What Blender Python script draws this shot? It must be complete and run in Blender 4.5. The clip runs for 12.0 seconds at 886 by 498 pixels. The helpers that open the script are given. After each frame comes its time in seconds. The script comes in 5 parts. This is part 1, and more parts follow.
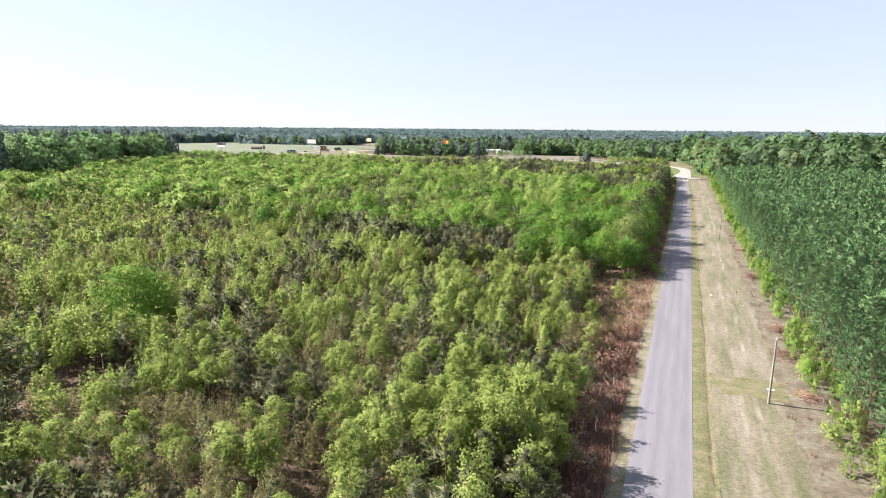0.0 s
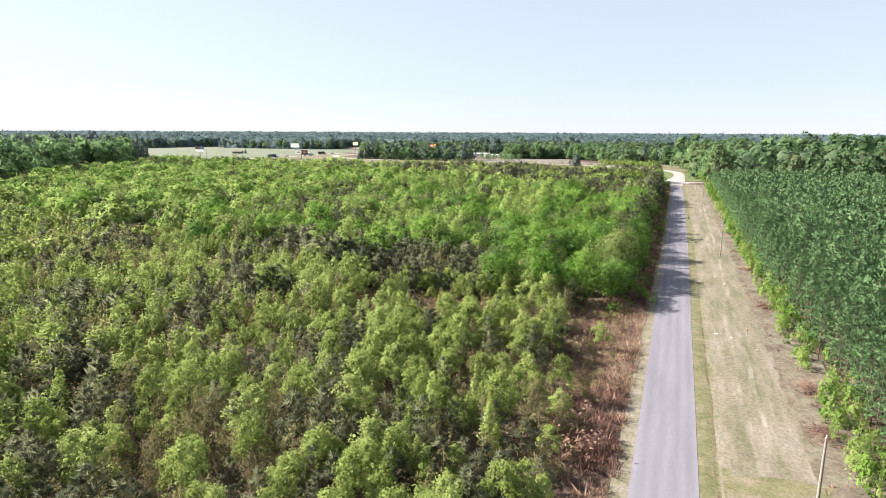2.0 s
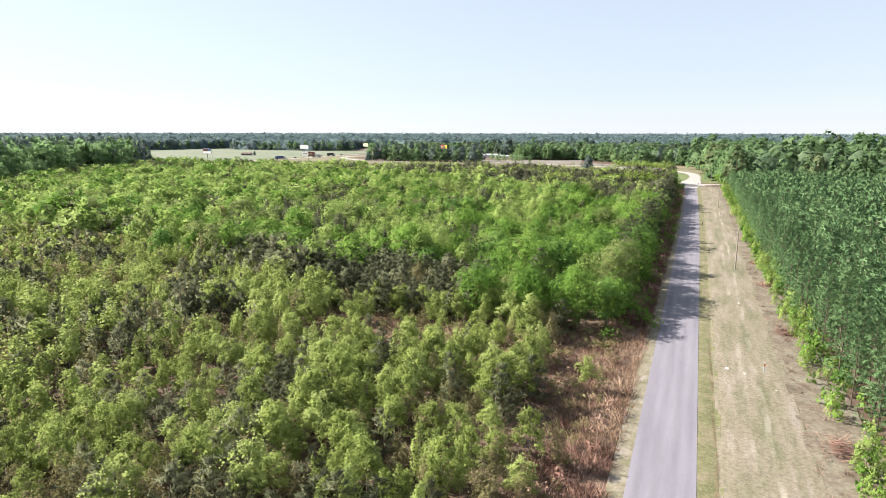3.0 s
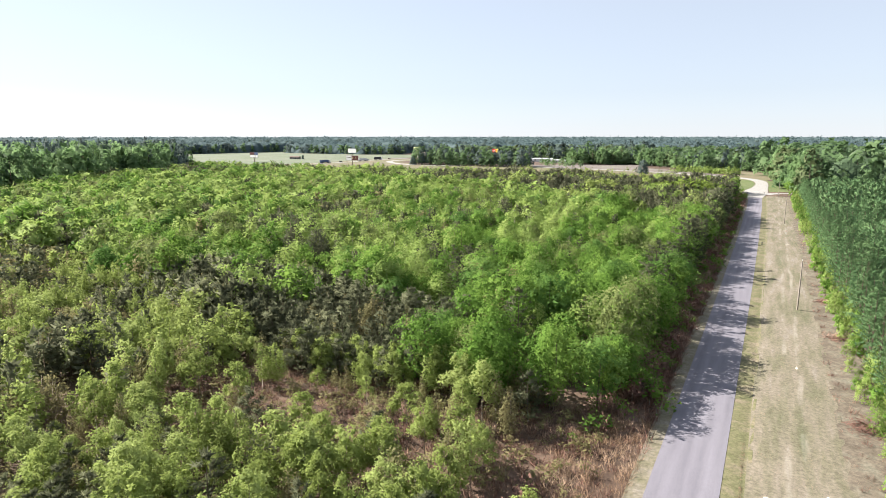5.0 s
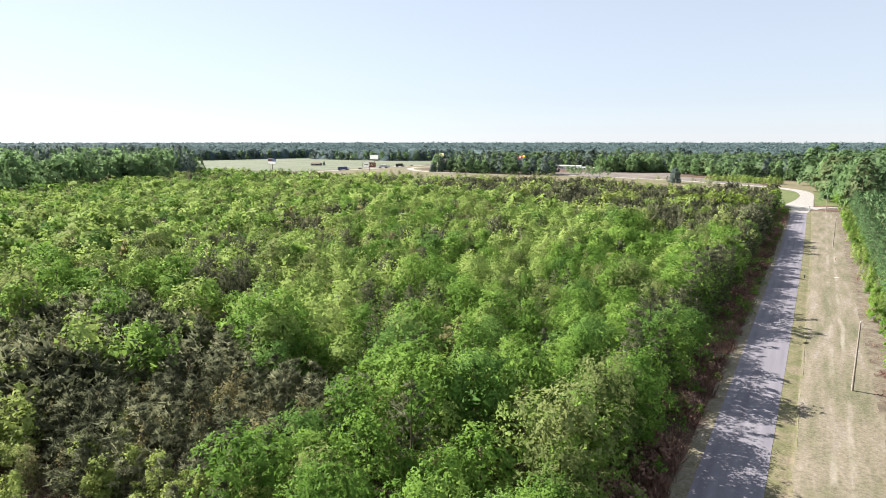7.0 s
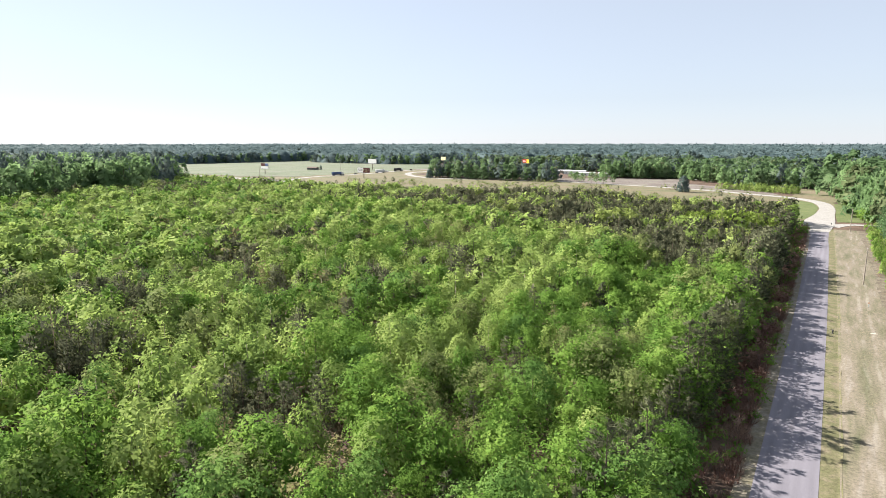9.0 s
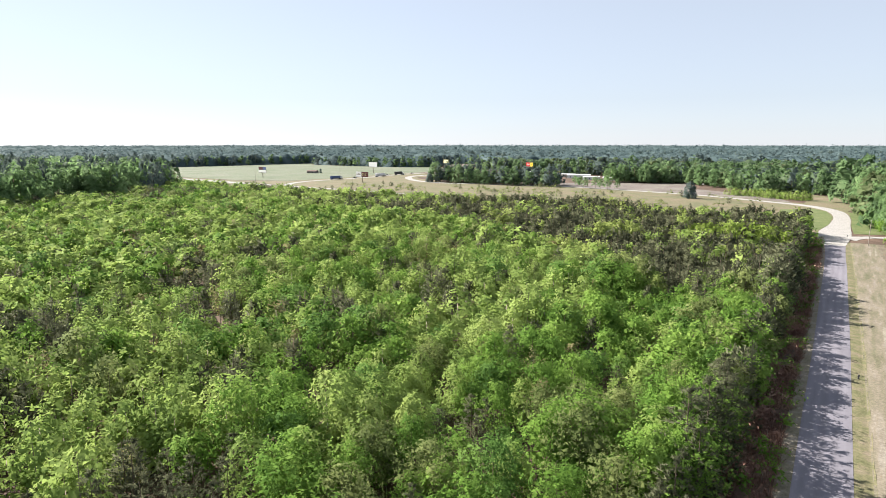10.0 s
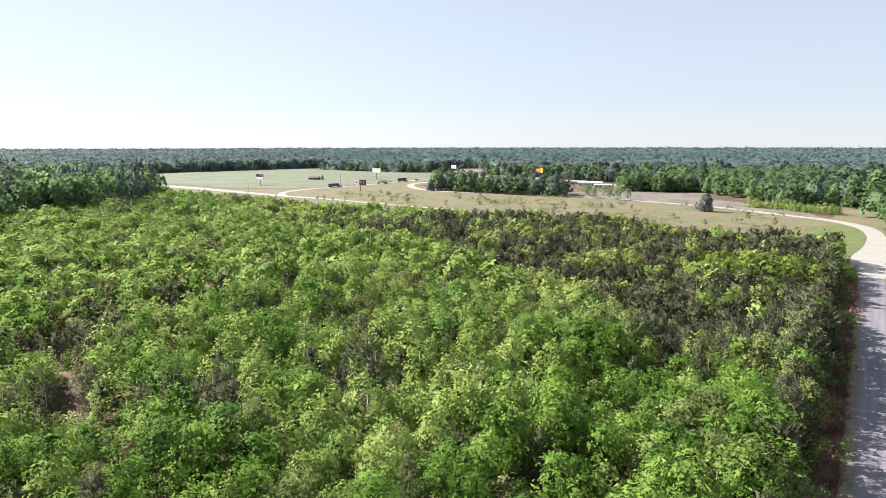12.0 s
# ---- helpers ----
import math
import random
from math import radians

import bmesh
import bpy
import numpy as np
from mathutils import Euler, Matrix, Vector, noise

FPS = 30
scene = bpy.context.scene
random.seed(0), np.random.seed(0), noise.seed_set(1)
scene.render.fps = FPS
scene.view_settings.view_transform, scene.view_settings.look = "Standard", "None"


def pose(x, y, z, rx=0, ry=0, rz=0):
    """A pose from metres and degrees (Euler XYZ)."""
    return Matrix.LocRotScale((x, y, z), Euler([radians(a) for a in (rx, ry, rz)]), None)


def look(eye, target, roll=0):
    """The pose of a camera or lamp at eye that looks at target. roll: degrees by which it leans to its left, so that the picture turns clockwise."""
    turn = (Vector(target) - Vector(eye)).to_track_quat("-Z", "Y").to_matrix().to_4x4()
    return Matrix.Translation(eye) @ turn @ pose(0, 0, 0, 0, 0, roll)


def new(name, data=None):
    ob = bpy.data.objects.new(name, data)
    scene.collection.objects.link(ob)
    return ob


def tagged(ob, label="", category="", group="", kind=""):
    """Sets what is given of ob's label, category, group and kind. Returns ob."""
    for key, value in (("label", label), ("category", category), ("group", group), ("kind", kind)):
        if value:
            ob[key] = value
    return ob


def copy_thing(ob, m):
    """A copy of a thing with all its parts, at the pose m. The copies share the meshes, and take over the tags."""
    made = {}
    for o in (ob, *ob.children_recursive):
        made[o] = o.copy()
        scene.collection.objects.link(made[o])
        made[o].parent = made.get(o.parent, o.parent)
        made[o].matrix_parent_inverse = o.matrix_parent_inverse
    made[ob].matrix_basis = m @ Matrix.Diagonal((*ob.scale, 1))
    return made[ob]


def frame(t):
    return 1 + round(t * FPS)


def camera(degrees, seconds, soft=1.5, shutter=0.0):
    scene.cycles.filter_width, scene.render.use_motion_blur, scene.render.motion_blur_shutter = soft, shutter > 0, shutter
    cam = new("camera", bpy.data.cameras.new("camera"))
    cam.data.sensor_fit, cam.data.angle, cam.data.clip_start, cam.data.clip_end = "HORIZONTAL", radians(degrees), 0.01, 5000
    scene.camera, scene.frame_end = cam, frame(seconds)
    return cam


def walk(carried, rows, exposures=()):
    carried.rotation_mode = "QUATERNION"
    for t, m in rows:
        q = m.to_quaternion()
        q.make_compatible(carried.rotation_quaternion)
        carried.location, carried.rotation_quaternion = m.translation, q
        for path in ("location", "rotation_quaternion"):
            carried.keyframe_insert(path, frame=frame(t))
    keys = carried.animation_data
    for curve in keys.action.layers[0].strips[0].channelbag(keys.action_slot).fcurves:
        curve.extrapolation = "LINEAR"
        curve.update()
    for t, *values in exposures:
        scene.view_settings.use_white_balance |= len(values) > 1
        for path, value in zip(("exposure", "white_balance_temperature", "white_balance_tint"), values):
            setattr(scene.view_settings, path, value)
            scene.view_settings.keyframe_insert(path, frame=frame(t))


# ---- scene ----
cam = camera(70.9, 12.0, 0.8)
PATH = [
    (0, (-0.121, 0.128, 34.355), (-0.833, 1.957, 33.972), 0.5),
    (0.5, (-1.008, 6.133, 34.252), (-1.714, 7.965, 33.871), 0.5),
    (1, (-1.47, 12.489, 34.064), (-2.174, 14.322, 33.686), 0.4),
    (1.5, (-1.428, 19.861, 33.844), (-2.128, 21.697, 33.469), 0.4),
    (2, (-1.077, 28.157, 33.66), (-1.772, 29.995, 33.288), 0.3),
    (2.5, (-0.226, 36.37, 33.602), (-0.933, 38.204, 33.23), 0.2),
    (3, (0.789, 45.379, 33.393), (0.046, 47.199, 33.024), 0.1),
    (5, (4.628, 79.134, 33.075), (3.71, 80.874, 32.717), -0.0),
    (5.5, (5.023, 88.484, 32.688), (4.075, 90.209, 32.336), 0.0),
    (6, (5.243, 97.203, 32.805), (4.284, 98.922, 32.454), -0.0),
    (6.5, (5.068, 105.994, 33.163), (4.099, 107.709, 32.816), -0.0),
    (7, (4.664, 115.377, 33.66), (3.645, 117.064, 33.319), 0.0),
    (9, (1.215, 149.747, 37.681), (0.166, 151.415, 37.342), -0.0),
    (9.5, (-0.18, 158.921, 38.995), (-1.243, 160.581, 38.657), -0.0),
    (10, (-1.486, 167.63, 40.181), (-2.555, 169.287, 39.845), -0.0),
    (10.5, (-2.832, 177.128, 41.432), (-3.907, 178.78, 41.097), -0.0),
    (11, (-4.021, 185.969, 42.443), (-5.106, 187.616, 42.111), -0.0),
    (11.5, (-4.926, 194.729, 43.693), (-6.026, 196.366, 43.359), -0.0),
    (12, (-5.597, 204.567, 44.808), (-6.716, 206.192, 44.477), -0.1),
]
walk(cam, [(t, look(eye, target, roll)) for t, eye, target, roll in PATH],
     [(0, 1.71), (3, 1.71), (5, 1.66), (7, 1.63), (9, 1.6), (12, 1.58)])

# ---- light ----
SUN_AZ, SUN_EL = 92.0, 35.5          # degrees to the left of +y, degrees up
world = bpy.data.worlds.new("sky")
scene.world = world
world.use_nodes = True
wn = world.node_tree.nodes
sky = wn.new("ShaderNodeTexSky")
sky.sky_type, sky.sun_disc = "NISHITA", False
sky.sun_elevation, sky.sun_rotation = radians(SUN_EL), radians(-SUN_AZ)
sky.air_density, sky.dust_density, sky.ozone_density = 1.0, 0.1, 2.5
haze = wn.new("ShaderNodeHueSaturation")          # a hazy spring sky is paler than clear air
haze.inputs["Saturation"].default_value = 0.5
world.node_tree.links.new(sky.outputs[0], haze.inputs["Color"])
tint = wn.new("ShaderNodeMix")
tint.data_type, tint.blend_type = "RGBA", "MULTIPLY"
tint.inputs[0].default_value, tint.inputs[7].default_value = 1.0, (0.9, 0.93, 1.03, 1)
world.node_tree.links.new(haze.outputs[0], tint.inputs[6])
veil = wn.new("ShaderNodeMix")                    # even spring haze over the clear air
veil.data_type, veil.blend_type = "RGBA", "MIX"
veil.inputs[0].default_value, veil.inputs[7].default_value = 0.5, (5.05, 5.65, 6.5, 1)
world.node_tree.links.new(tint.outputs[2], veil.inputs[6])
world.node_tree.links.new(veil.outputs[2], wn["Background"].inputs[0])
wn["Background"].inputs[1].default_value = 0.05
sun_data = bpy.data.lights.new("sun", "SUN")
sun_data.energy, sun_data.angle, sun_data.color = 5.0, radians(0.6), (1.0, 0.95, 0.87)
sun = new("sun", sun_data)
sd = Vector((-math.sin(radians(SUN_AZ)) * math.cos(radians(SUN_EL)), math.cos(radians(SUN_AZ)) * math.cos(radians(SUN_EL)), math.sin(radians(SUN_EL))))
sun.matrix_world = look(sd * 300, (0, 0, 0))


# ---- materials ----
def node_mat(name, rough=0.8):
    m = bpy.data.materials.new(name)
    m.use_nodes = True
    b = m.node_tree.nodes["Principled BSDF"]
    b.inputs["Roughness"].default_value = rough
    b.inputs["Specular IOR Level"].default_value = 0.25
    return m, m.node_tree.nodes, m.node_tree.links, b


def ramp(nodes, stops):
    r = nodes.new("ShaderNodeValToRGB")
    e = r.color_ramp.elements
    while len(e) < len(stops):
        e.new(0.5)
    for el, (p, c) in zip(e, stops):
        el.position, el.color = p, (*c, 1)
    return r


def noise_at(nodes, links, scale, detail=4.0, rough=0.6, stretch=None):
    """Noise over world metres; scale in waves a metre."""
    g = nodes.new("ShaderNodeNewGeometry")
    n = nodes.new("ShaderNodeTexNoise")
    n.inputs["Scale"].default_value, n.inputs["Detail"].default_value, n.inputs["Roughness"].default_value = scale, detail, rough
    if stretch:
        mp = nodes.new("ShaderNodeMapping")
        mp.inputs["Scale"].default_value = stretch
        links.new(g.outputs["Position"], mp.inputs[0])
        links.new(mp.outputs[0], n.inputs["Vector"])
    else:
        links.new(g.outputs["Position"], n.inputs["Vector"])
    return n


def mixed(nodes, links, fac, a, b, kind="MIX"):
    m = nodes.new("ShaderNodeMix")
    m.data_type, m.blend_type = "RGBA", kind
    for sock, v in ((m.inputs[0], fac), (m.inputs[6], a), (m.inputs[7], b)):
        if isinstance(v, bpy.types.NodeSocket):
            links.new(v, sock)
        elif isinstance(v, tuple):
            sock.default_value = (*v, 1)
        else:
            sock.default_value = v
    return m.outputs[2]


def leaf_mat(name, dark, mid, light, through_light=0.35, rough=0.55, spread=1.0, patch=0.16, fine=1.1, relief=0.0):
    """Leaves: tone by leaf and, more slowly, from tree to tree; relief: depth of a far canopy's leaf clumps."""
    dark, light = (tuple(a + 0.62 * (c - a) for a, c in zip(mid, tone)) for tone in (dark, light))
    m, n, l, b = node_mat(name, max(rough, 0.75))
    b.inputs["Specular IOR Level"].default_value = 0.04
    g = n.new("ShaderNodeNewGeometry")
    big = noise_at(n, l, patch, 1.0, 0.4, (1.0, 1.0, 0.0))
    small = noise_at(n, l, fine, 2.0)
    add = n.new("ShaderNodeMath"); add.operation = "MULTIPLY_ADD"
    l.new(big.outputs[0], add.inputs[0]); add.inputs[1].default_value = 2.8 * spread; add.inputs[2].default_value = 0.07 - 1.4 * spread
    add2 = n.new("ShaderNodeMath"); add2.operation = "MULTIPLY_ADD"
    l.new(g.outputs["Random Per Island"], add2.inputs[0]); add2.inputs[1].default_value = 0.24
    l.new(add.outputs[0], add2.inputs[2])
    add3 = n.new("ShaderNodeMath"); add3.operation = "MULTIPLY_ADD"
    l.new(small.outputs[0], add3.inputs[0]); add3.inputs[1].default_value = 0.75
    l.new(add2.outputs[0], add3.inputs[2])
    r = ramp(n, [(0.15, dark), (0.6, mid), (1.0, light)])
    l.new(add3.outputs[0], r.inputs[0])
    l.new(r.outputs[0], b.inputs["Base Color"])
    t = n.new("ShaderNodeBsdfTranslucent")
    l.new(r.outputs[0], t.inputs[0])
    if relief:
        bp = n.new("ShaderNodeBump")
        bp.inputs["Strength"].default_value, bp.inputs["Distance"].default_value = 1.0, relief
        l.new(small.outputs[0], bp.inputs["Height"])
        l.new(bp.outputs[0], b.inputs["Normal"]); l.new(bp.outputs[0], t.inputs["Normal"])
    mx = n.new("ShaderNodeMixShader")
    mx.inputs[0].default_value = through_light
    l.new(b.outputs[0], mx.inputs[1]); l.new(t.outputs[0], mx.inputs[2])
    l.new(mx.outputs[0], n["Material Output"].inputs[0])
    return m


def ground_mat(name, stops, scale=0.12, fine=2.5, stops2=None, mix2=0.5, bump=0.3, rough=0.95, stretch=None):
    """Earth, grass or litter: broad patches under fine grain."""
    m, n, l, b = node_mat(name, rough)
    a = noise_at(n, l, scale, 6.0, 0.65, stretch)
    f = noise_at(n, l, fine, 6.0, 0.75)
    r1 = ramp(n, stops)
    l.new(a.outputs[0], r1.inputs[0])
    r2 = ramp(n, stops2 or [(0.3, (0.55, 0.55, 0.55)), (0.7, (1.35, 1.35, 1.35))])
    l.new(f.outputs[0], r2.inputs[0])
    c = mixed(n, l, 1.0 if not stops2 else mix2, r1.outputs[0], r2.outputs[0], "MIX" if stops2 else "MULTIPLY")
    l.new(c, b.inputs["Base Color"])
    bp = n.new("ShaderNodeBump")
    bp.inputs["Strength"].default_value, bp.inputs["Distance"].default_value = bump, 0.15
    l.new(f.outputs[0], bp.inputs["Height"])
    l.new(bp.outputs[0], b.inputs["Normal"])
    return m


def plain_mat(name, colour, rough=0.6, metal=0.0, vary=0.15, scale=1.5):
    m, n, l, b = node_mat(name, rough)
    a = noise_at(n, l, scale, 5.0, 0.7)
    lo, hi = tuple(c * (1 - vary) for c in colour), tuple(min(1, c * (1 + vary)) for c in colour)
    r = ramp(n, [(0.3, lo), (0.7, hi)])
    l.new(a.outputs[0], r.inputs[0])
    l.new(r.outputs[0], b.inputs["Base Color"])
    b.inputs["Metallic"].default_value = metal
    return m


M_LITTER = ground_mat("forest_litter", [(0.3, (0.0496, 0.0344, 0.0248)), (0.5, (0.092, 0.06, 0.0432)), (0.70, (0.164, 0.11, 0.08))], 0.09, 1.6)
M_VERGE = ground_mat("mown_grass", [(0.3, (0.0934, 0.0991, 0.043)), (0.5, (0.146, 0.136, 0.0717)), (0.7, (0.21, 0.167, 0.122))], 0.35, 3.0)
M_SHOULDER = ground_mat("sandy_shoulder", [(0.3, (0.121, 0.113, 0.0649)), (0.5, (0.177, 0.155, 0.11)), (0.7, (0.233, 0.204, 0.175))], 0.5, 3.0)
M_DRY = ground_mat("dry_grass", [(0.28, (0.088, 0.094, 0.050)), (0.43, (0.142, 0.128, 0.084)), (0.58, (0.192, 0.163, 0.124)), (0.78, (0.262, 0.236, 0.208))], 0.42, 2.6, stretch=(1.0, 0.13, 1.0))
M_CLAY = ground_mat("red_clay", [(0.3, (0.087, 0.0706, 0.0507)), (0.5, (0.143, 0.116, 0.0865)), (0.7, (0.182, 0.174, 0.131))], 0.3, 2.0)
M_FIELD = ground_mat("hay_field", [(0.3, (0.098, 0.122, 0.070)), (0.5, (0.132, 0.150, 0.098)), (0.7, (0.168, 0.168, 0.128))], 0.02, 0.4)
M_MEADOW = ground_mat("rough_meadow", [(0.3, (0.0945, 0.0989, 0.0476)), (0.45, (0.134, 0.127, 0.0694)), (0.6, (0.167, 0.135, 0.0867)), (0.75, (0.194, 0.158, 0.109))], 0.045, 0.6)
M_BARE = ground_mat("bare_lot", [(0.3, (0.112, 0.0927, 0.0805)), (0.55, (0.168, 0.143, 0.127)), (0.75, (0.201, 0.205, 0.148))], 0.05, 0.8)
M_LAWN = ground_mat("lawn", [(0.3, (0.0763, 0.106, 0.0327)), (0.7, (0.142, 0.157, 0.0654))], 0.15, 2.0)
M_CONCRETE = ground_mat("pale_concrete", [(0.3, (0.27, 0.253, 0.237)), (0.7, (0.334, 0.317, 0.298))], 0.2, 3.0, bump=0.05)
M_BARK = plain_mat("bark", (0.108, 0.081, 0.0607), 0.9, vary=0.4, scale=6)
M_PALEBARK = plain_mat("pale_bark", (0.23, 0.196, 0.162), 0.9, vary=0.35, scale=6)
M_POLE = plain_mat("weathered_pole", (0.27, 0.23, 0.196), 0.9, vary=0.25, scale=4)
M_BROWNTWIG = leaf_mat("dead_brush", (0.0903, 0.0479, 0.0389), (0.245, 0.143, 0.113), (0.439, 0.3, 0.227), 0.1, 0.9)
M_TANGRASS = leaf_mat("tall_dry_grass", (0.20, 0.128, 0.083), (0.355, 0.243, 0.165), (0.46, 0.345, 0.25), 0.25, 0.9)
M_SAP = leaf_mat("sapling_leaves", (0.144, 0.177, 0.0489), (0.257, 0.316, 0.0881), (0.348, 0.402, 0.147), 0.45)
M_TALL = leaf_mat("tall_sapling_leaves", (0.133, 0.203, 0.0534), (0.241, 0.327, 0.0862), (0.343, 0.416, 0.135), 0.45, spread=1.4)
M_BUD = leaf_mat("budding_leaves", (0.132, 0.112, 0.0576), (0.217, 0.196, 0.0921), (0.283, 0.277, 0.131), 0.42)
M_BROAD = leaf_mat("broad_leaves", (0.0678, 0.144, 0.0254), (0.143, 0.247, 0.0455), (0.224, 0.332, 0.0742), 0.42, spread=1.4)
M_COOL = leaf_mat("cool_broad_leaves", (0.0587, 0.127, 0.0294), (0.123, 0.221, 0.0523), (0.19, 0.293, 0.0768), 0.42, spread=1.3)
M_OLIVE = leaf_mat("olive_broad_leaves", (0.0986, 0.131, 0.0448), (0.179, 0.217, 0.0762), (0.254, 0.29, 0.108), 0.42, spread=1.3)
M_PINE = leaf_mat("pine_needles", (0.0494, 0.0555, 0.0334), (0.0981, 0.106, 0.0617), (0.157, 0.163, 0.0945), 0.36, 0.6, spread=1.3)
M_YPINE = leaf_mat("young_pine_needles", (0.0675, 0.0747, 0.045), (0.131, 0.14, 0.081), (0.198, 0.207, 0.122), 0.36, 0.6, spread=1.3)
M_PLANT = leaf_mat("plantation_needles", (0.046, 0.0913, 0.0418), (0.088, 0.152, 0.0646), (0.14, 0.216, 0.095), 0.2, 0.6)
M_OLDPALE = leaf_mat("pale_old_leaves", (0.066, 0.0884, 0.0396), (0.112, 0.143, 0.0648), (0.158, 0.184, 0.0936), 0.3)
# mature leaves, greyed and blued a little in place of haze
M_OLD = leaf_mat("old_wood_leaves", (0.0615, 0.108, 0.0488), (0.132, 0.206, 0.0932), (0.207, 0.287, 0.142), 0.5, patch=0.07)
# next two: blue and grey in the colours stand in for distance haze
M_FARHAZE = leaf_mat("far_haze_leaves", (0.076, 0.111, 0.103), (0.116, 0.157, 0.142), (0.164, 0.205, 0.182), 0.3, spread=0.8, patch=0.03)
M_HAZEPINE = leaf_mat("far_haze_needles", (0.0568, 0.0795, 0.0715), (0.0987, 0.131, 0.118), (0.143, 0.185, 0.163), 0.3, 0.7)
M_OLDEDGE = leaf_mat("old_edge_leaves", (0.0894, 0.15, 0.0619), (0.179, 0.277, 0.118), (0.263, 0.365, 0.174), 0.55, patch=0.07)
M_CANOPY = leaf_mat("wood_canopy", (0.0446, 0.0725, 0.0425), (0.09, 0.132, 0.0723), (0.144, 0.189, 0.106), 0.3, spread=1.1, patch=0.035, fine=0.35, relief=1.2)
# distance haze is painted in here as blue leaf tones
M_HAZECANOPY = leaf_mat("far_haze_canopy", (0.0567, 0.0861, 0.0901), (0.0923, 0.131, 0.133), (0.132, 0.176, 0.175), 0.3, spread=1.5, patch=0.035, fine=0.16, relief=2.0)
M_LIME = leaf_mat("lime_leaves", (0.122, 0.181, 0.0285), (0.184, 0.251, 0.0499), (0.24, 0.301, 0.0856), 0.4)


def asphalt():
    m, n, l, b = node_mat("worn_asphalt", 0.85)
    a = noise_at(n, l, 0.5, 6.0, 0.7, (1.0, 0.08, 1.0))
    f = noise_at(n, l, 9.0, 5.0, 0.8)
    r = ramp(n, [(0.3, (0.138, 0.129, 0.150)), (0.7, (0.192, 0.180, 0.205))])
    l.new(a.outputs[0], r.inputs[0])
    g = n.new("ShaderNodeNewGeometry")
    sx = n.new("ShaderNodeSeparateXYZ")
    l.new(g.outputs["Position"], sx.inputs[0])
    # wheel tracks: four paler bands along the lanes
    w = n.new("ShaderNodeMath"); w.operation = "SINE"
    k = n.new("ShaderNodeMath"); k.operation = "MULTIPLY_ADD"
    l.new(sx.outputs[0], k.inputs[0]); k.inputs[1].default_value = 4.0; k.inputs[2].default_value = 2.6
    l.new(k.outputs[0], w.inputs[0])
    s = n.new("ShaderNodeMath"); s.operation = "MULTIPLY_ADD"
    l.new(w.outputs[0], s.inputs[0]); s.inputs[1].default_value = 0.06; s.inputs[2].default_value = 1.0
    r2 = ramp(n, [(0.25, (0.8, 0.8, 0.8)), (0.75, (1.2, 1.2, 1.2))])
    l.new(f.outputs[0], r2.inputs[0])
    c = mixed(n, l, 1.0, r.outputs[0], r2.outputs[0], "MULTIPLY")
    c = mixed(n, l, 1.0, c, s.outputs[0], "MULTIPLY")
    l.new(c, b.inputs["Base Color"])
    bp = n.new("ShaderNodeBump")
    bp.inputs["Strength"].default_value, bp.inputs["Distance"].default_value = 0.25, 0.02
    l.new(f.outputs[0], bp.inputs["Height"]); l.new(bp.outputs[0], b.inputs["Normal"])
    return m


M_ASPHALT = asphalt()


def add_tracks(m, middles, half, colour):
    """Two worn wheel tracks along the strip, broken by noise."""
    n, l = m.node_tree.nodes, m.node_tree.links
    b = n["Principled BSDF"]
    under = b.inputs["Base Color"].links[0].from_socket
    g = n.new("ShaderNodeNewGeometry"); sx = n.new("ShaderNodeSeparateXYZ")
    l.new(g.outputs["Position"], sx.inputs[0])
    wob = noise_at(n, l, 0.05, 2.0)
    brk = noise_at(n, l, 0.12, 5.0, 0.7, (2.0, 0.5, 1.0))
    for mid in middles:
        d = n.new("ShaderNodeMath"); d.operation = "SUBTRACT"; l.new(sx.outputs[0], d.inputs[0]); d.inputs[1].default_value = mid
        w = n.new("ShaderNodeMath"); w.operation = "MULTIPLY_ADD"; l.new(wob.outputs[0], w.inputs[0]); w.inputs[1].default_value = 1.6; l.new(d.outputs[0], w.inputs[2])
        w2 = n.new("ShaderNodeMath"); w2.operation = "SUBTRACT"; l.new(w.outputs[0], w2.inputs[0]); w2.inputs[1].default_value = 0.8
        a = n.new("ShaderNodeMath"); a.operation = "ABSOLUTE"; l.new(w2.outputs[0], a.inputs[0])
        k = n.new("ShaderNodeMapRange"); l.new(a.outputs[0], k.inputs[0])
        k.inputs[1].default_value, k.inputs[2].default_value, k.inputs[3].default_value, k.inputs[4].default_value = half * 0.4, half, 1.0, 0.0
        p = n.new("ShaderNodeMapRange"); l.new(brk.outputs[0], p.inputs[0])
        p.inputs[1].default_value, p.inputs[2].default_value, p.inputs[3].default_value, p.inputs[4].default_value = 0.48, 0.66, 0.0, 0.5
        f = n.new("ShaderNodeMath"); f.operation = "MULTIPLY"; l.new(k.outputs[0], f.inputs[0]); l.new(p.outputs[0], f.inputs[1])
        under = mixed(n, l, f.outputs[0], under, colour)
    l.new(under, b.inputs["Base Color"])


add_tracks(M_DRY, (8.5, 10.3), 0.45, (0.36, 0.325, 0.275))
rng = np.random.default_rng(7)


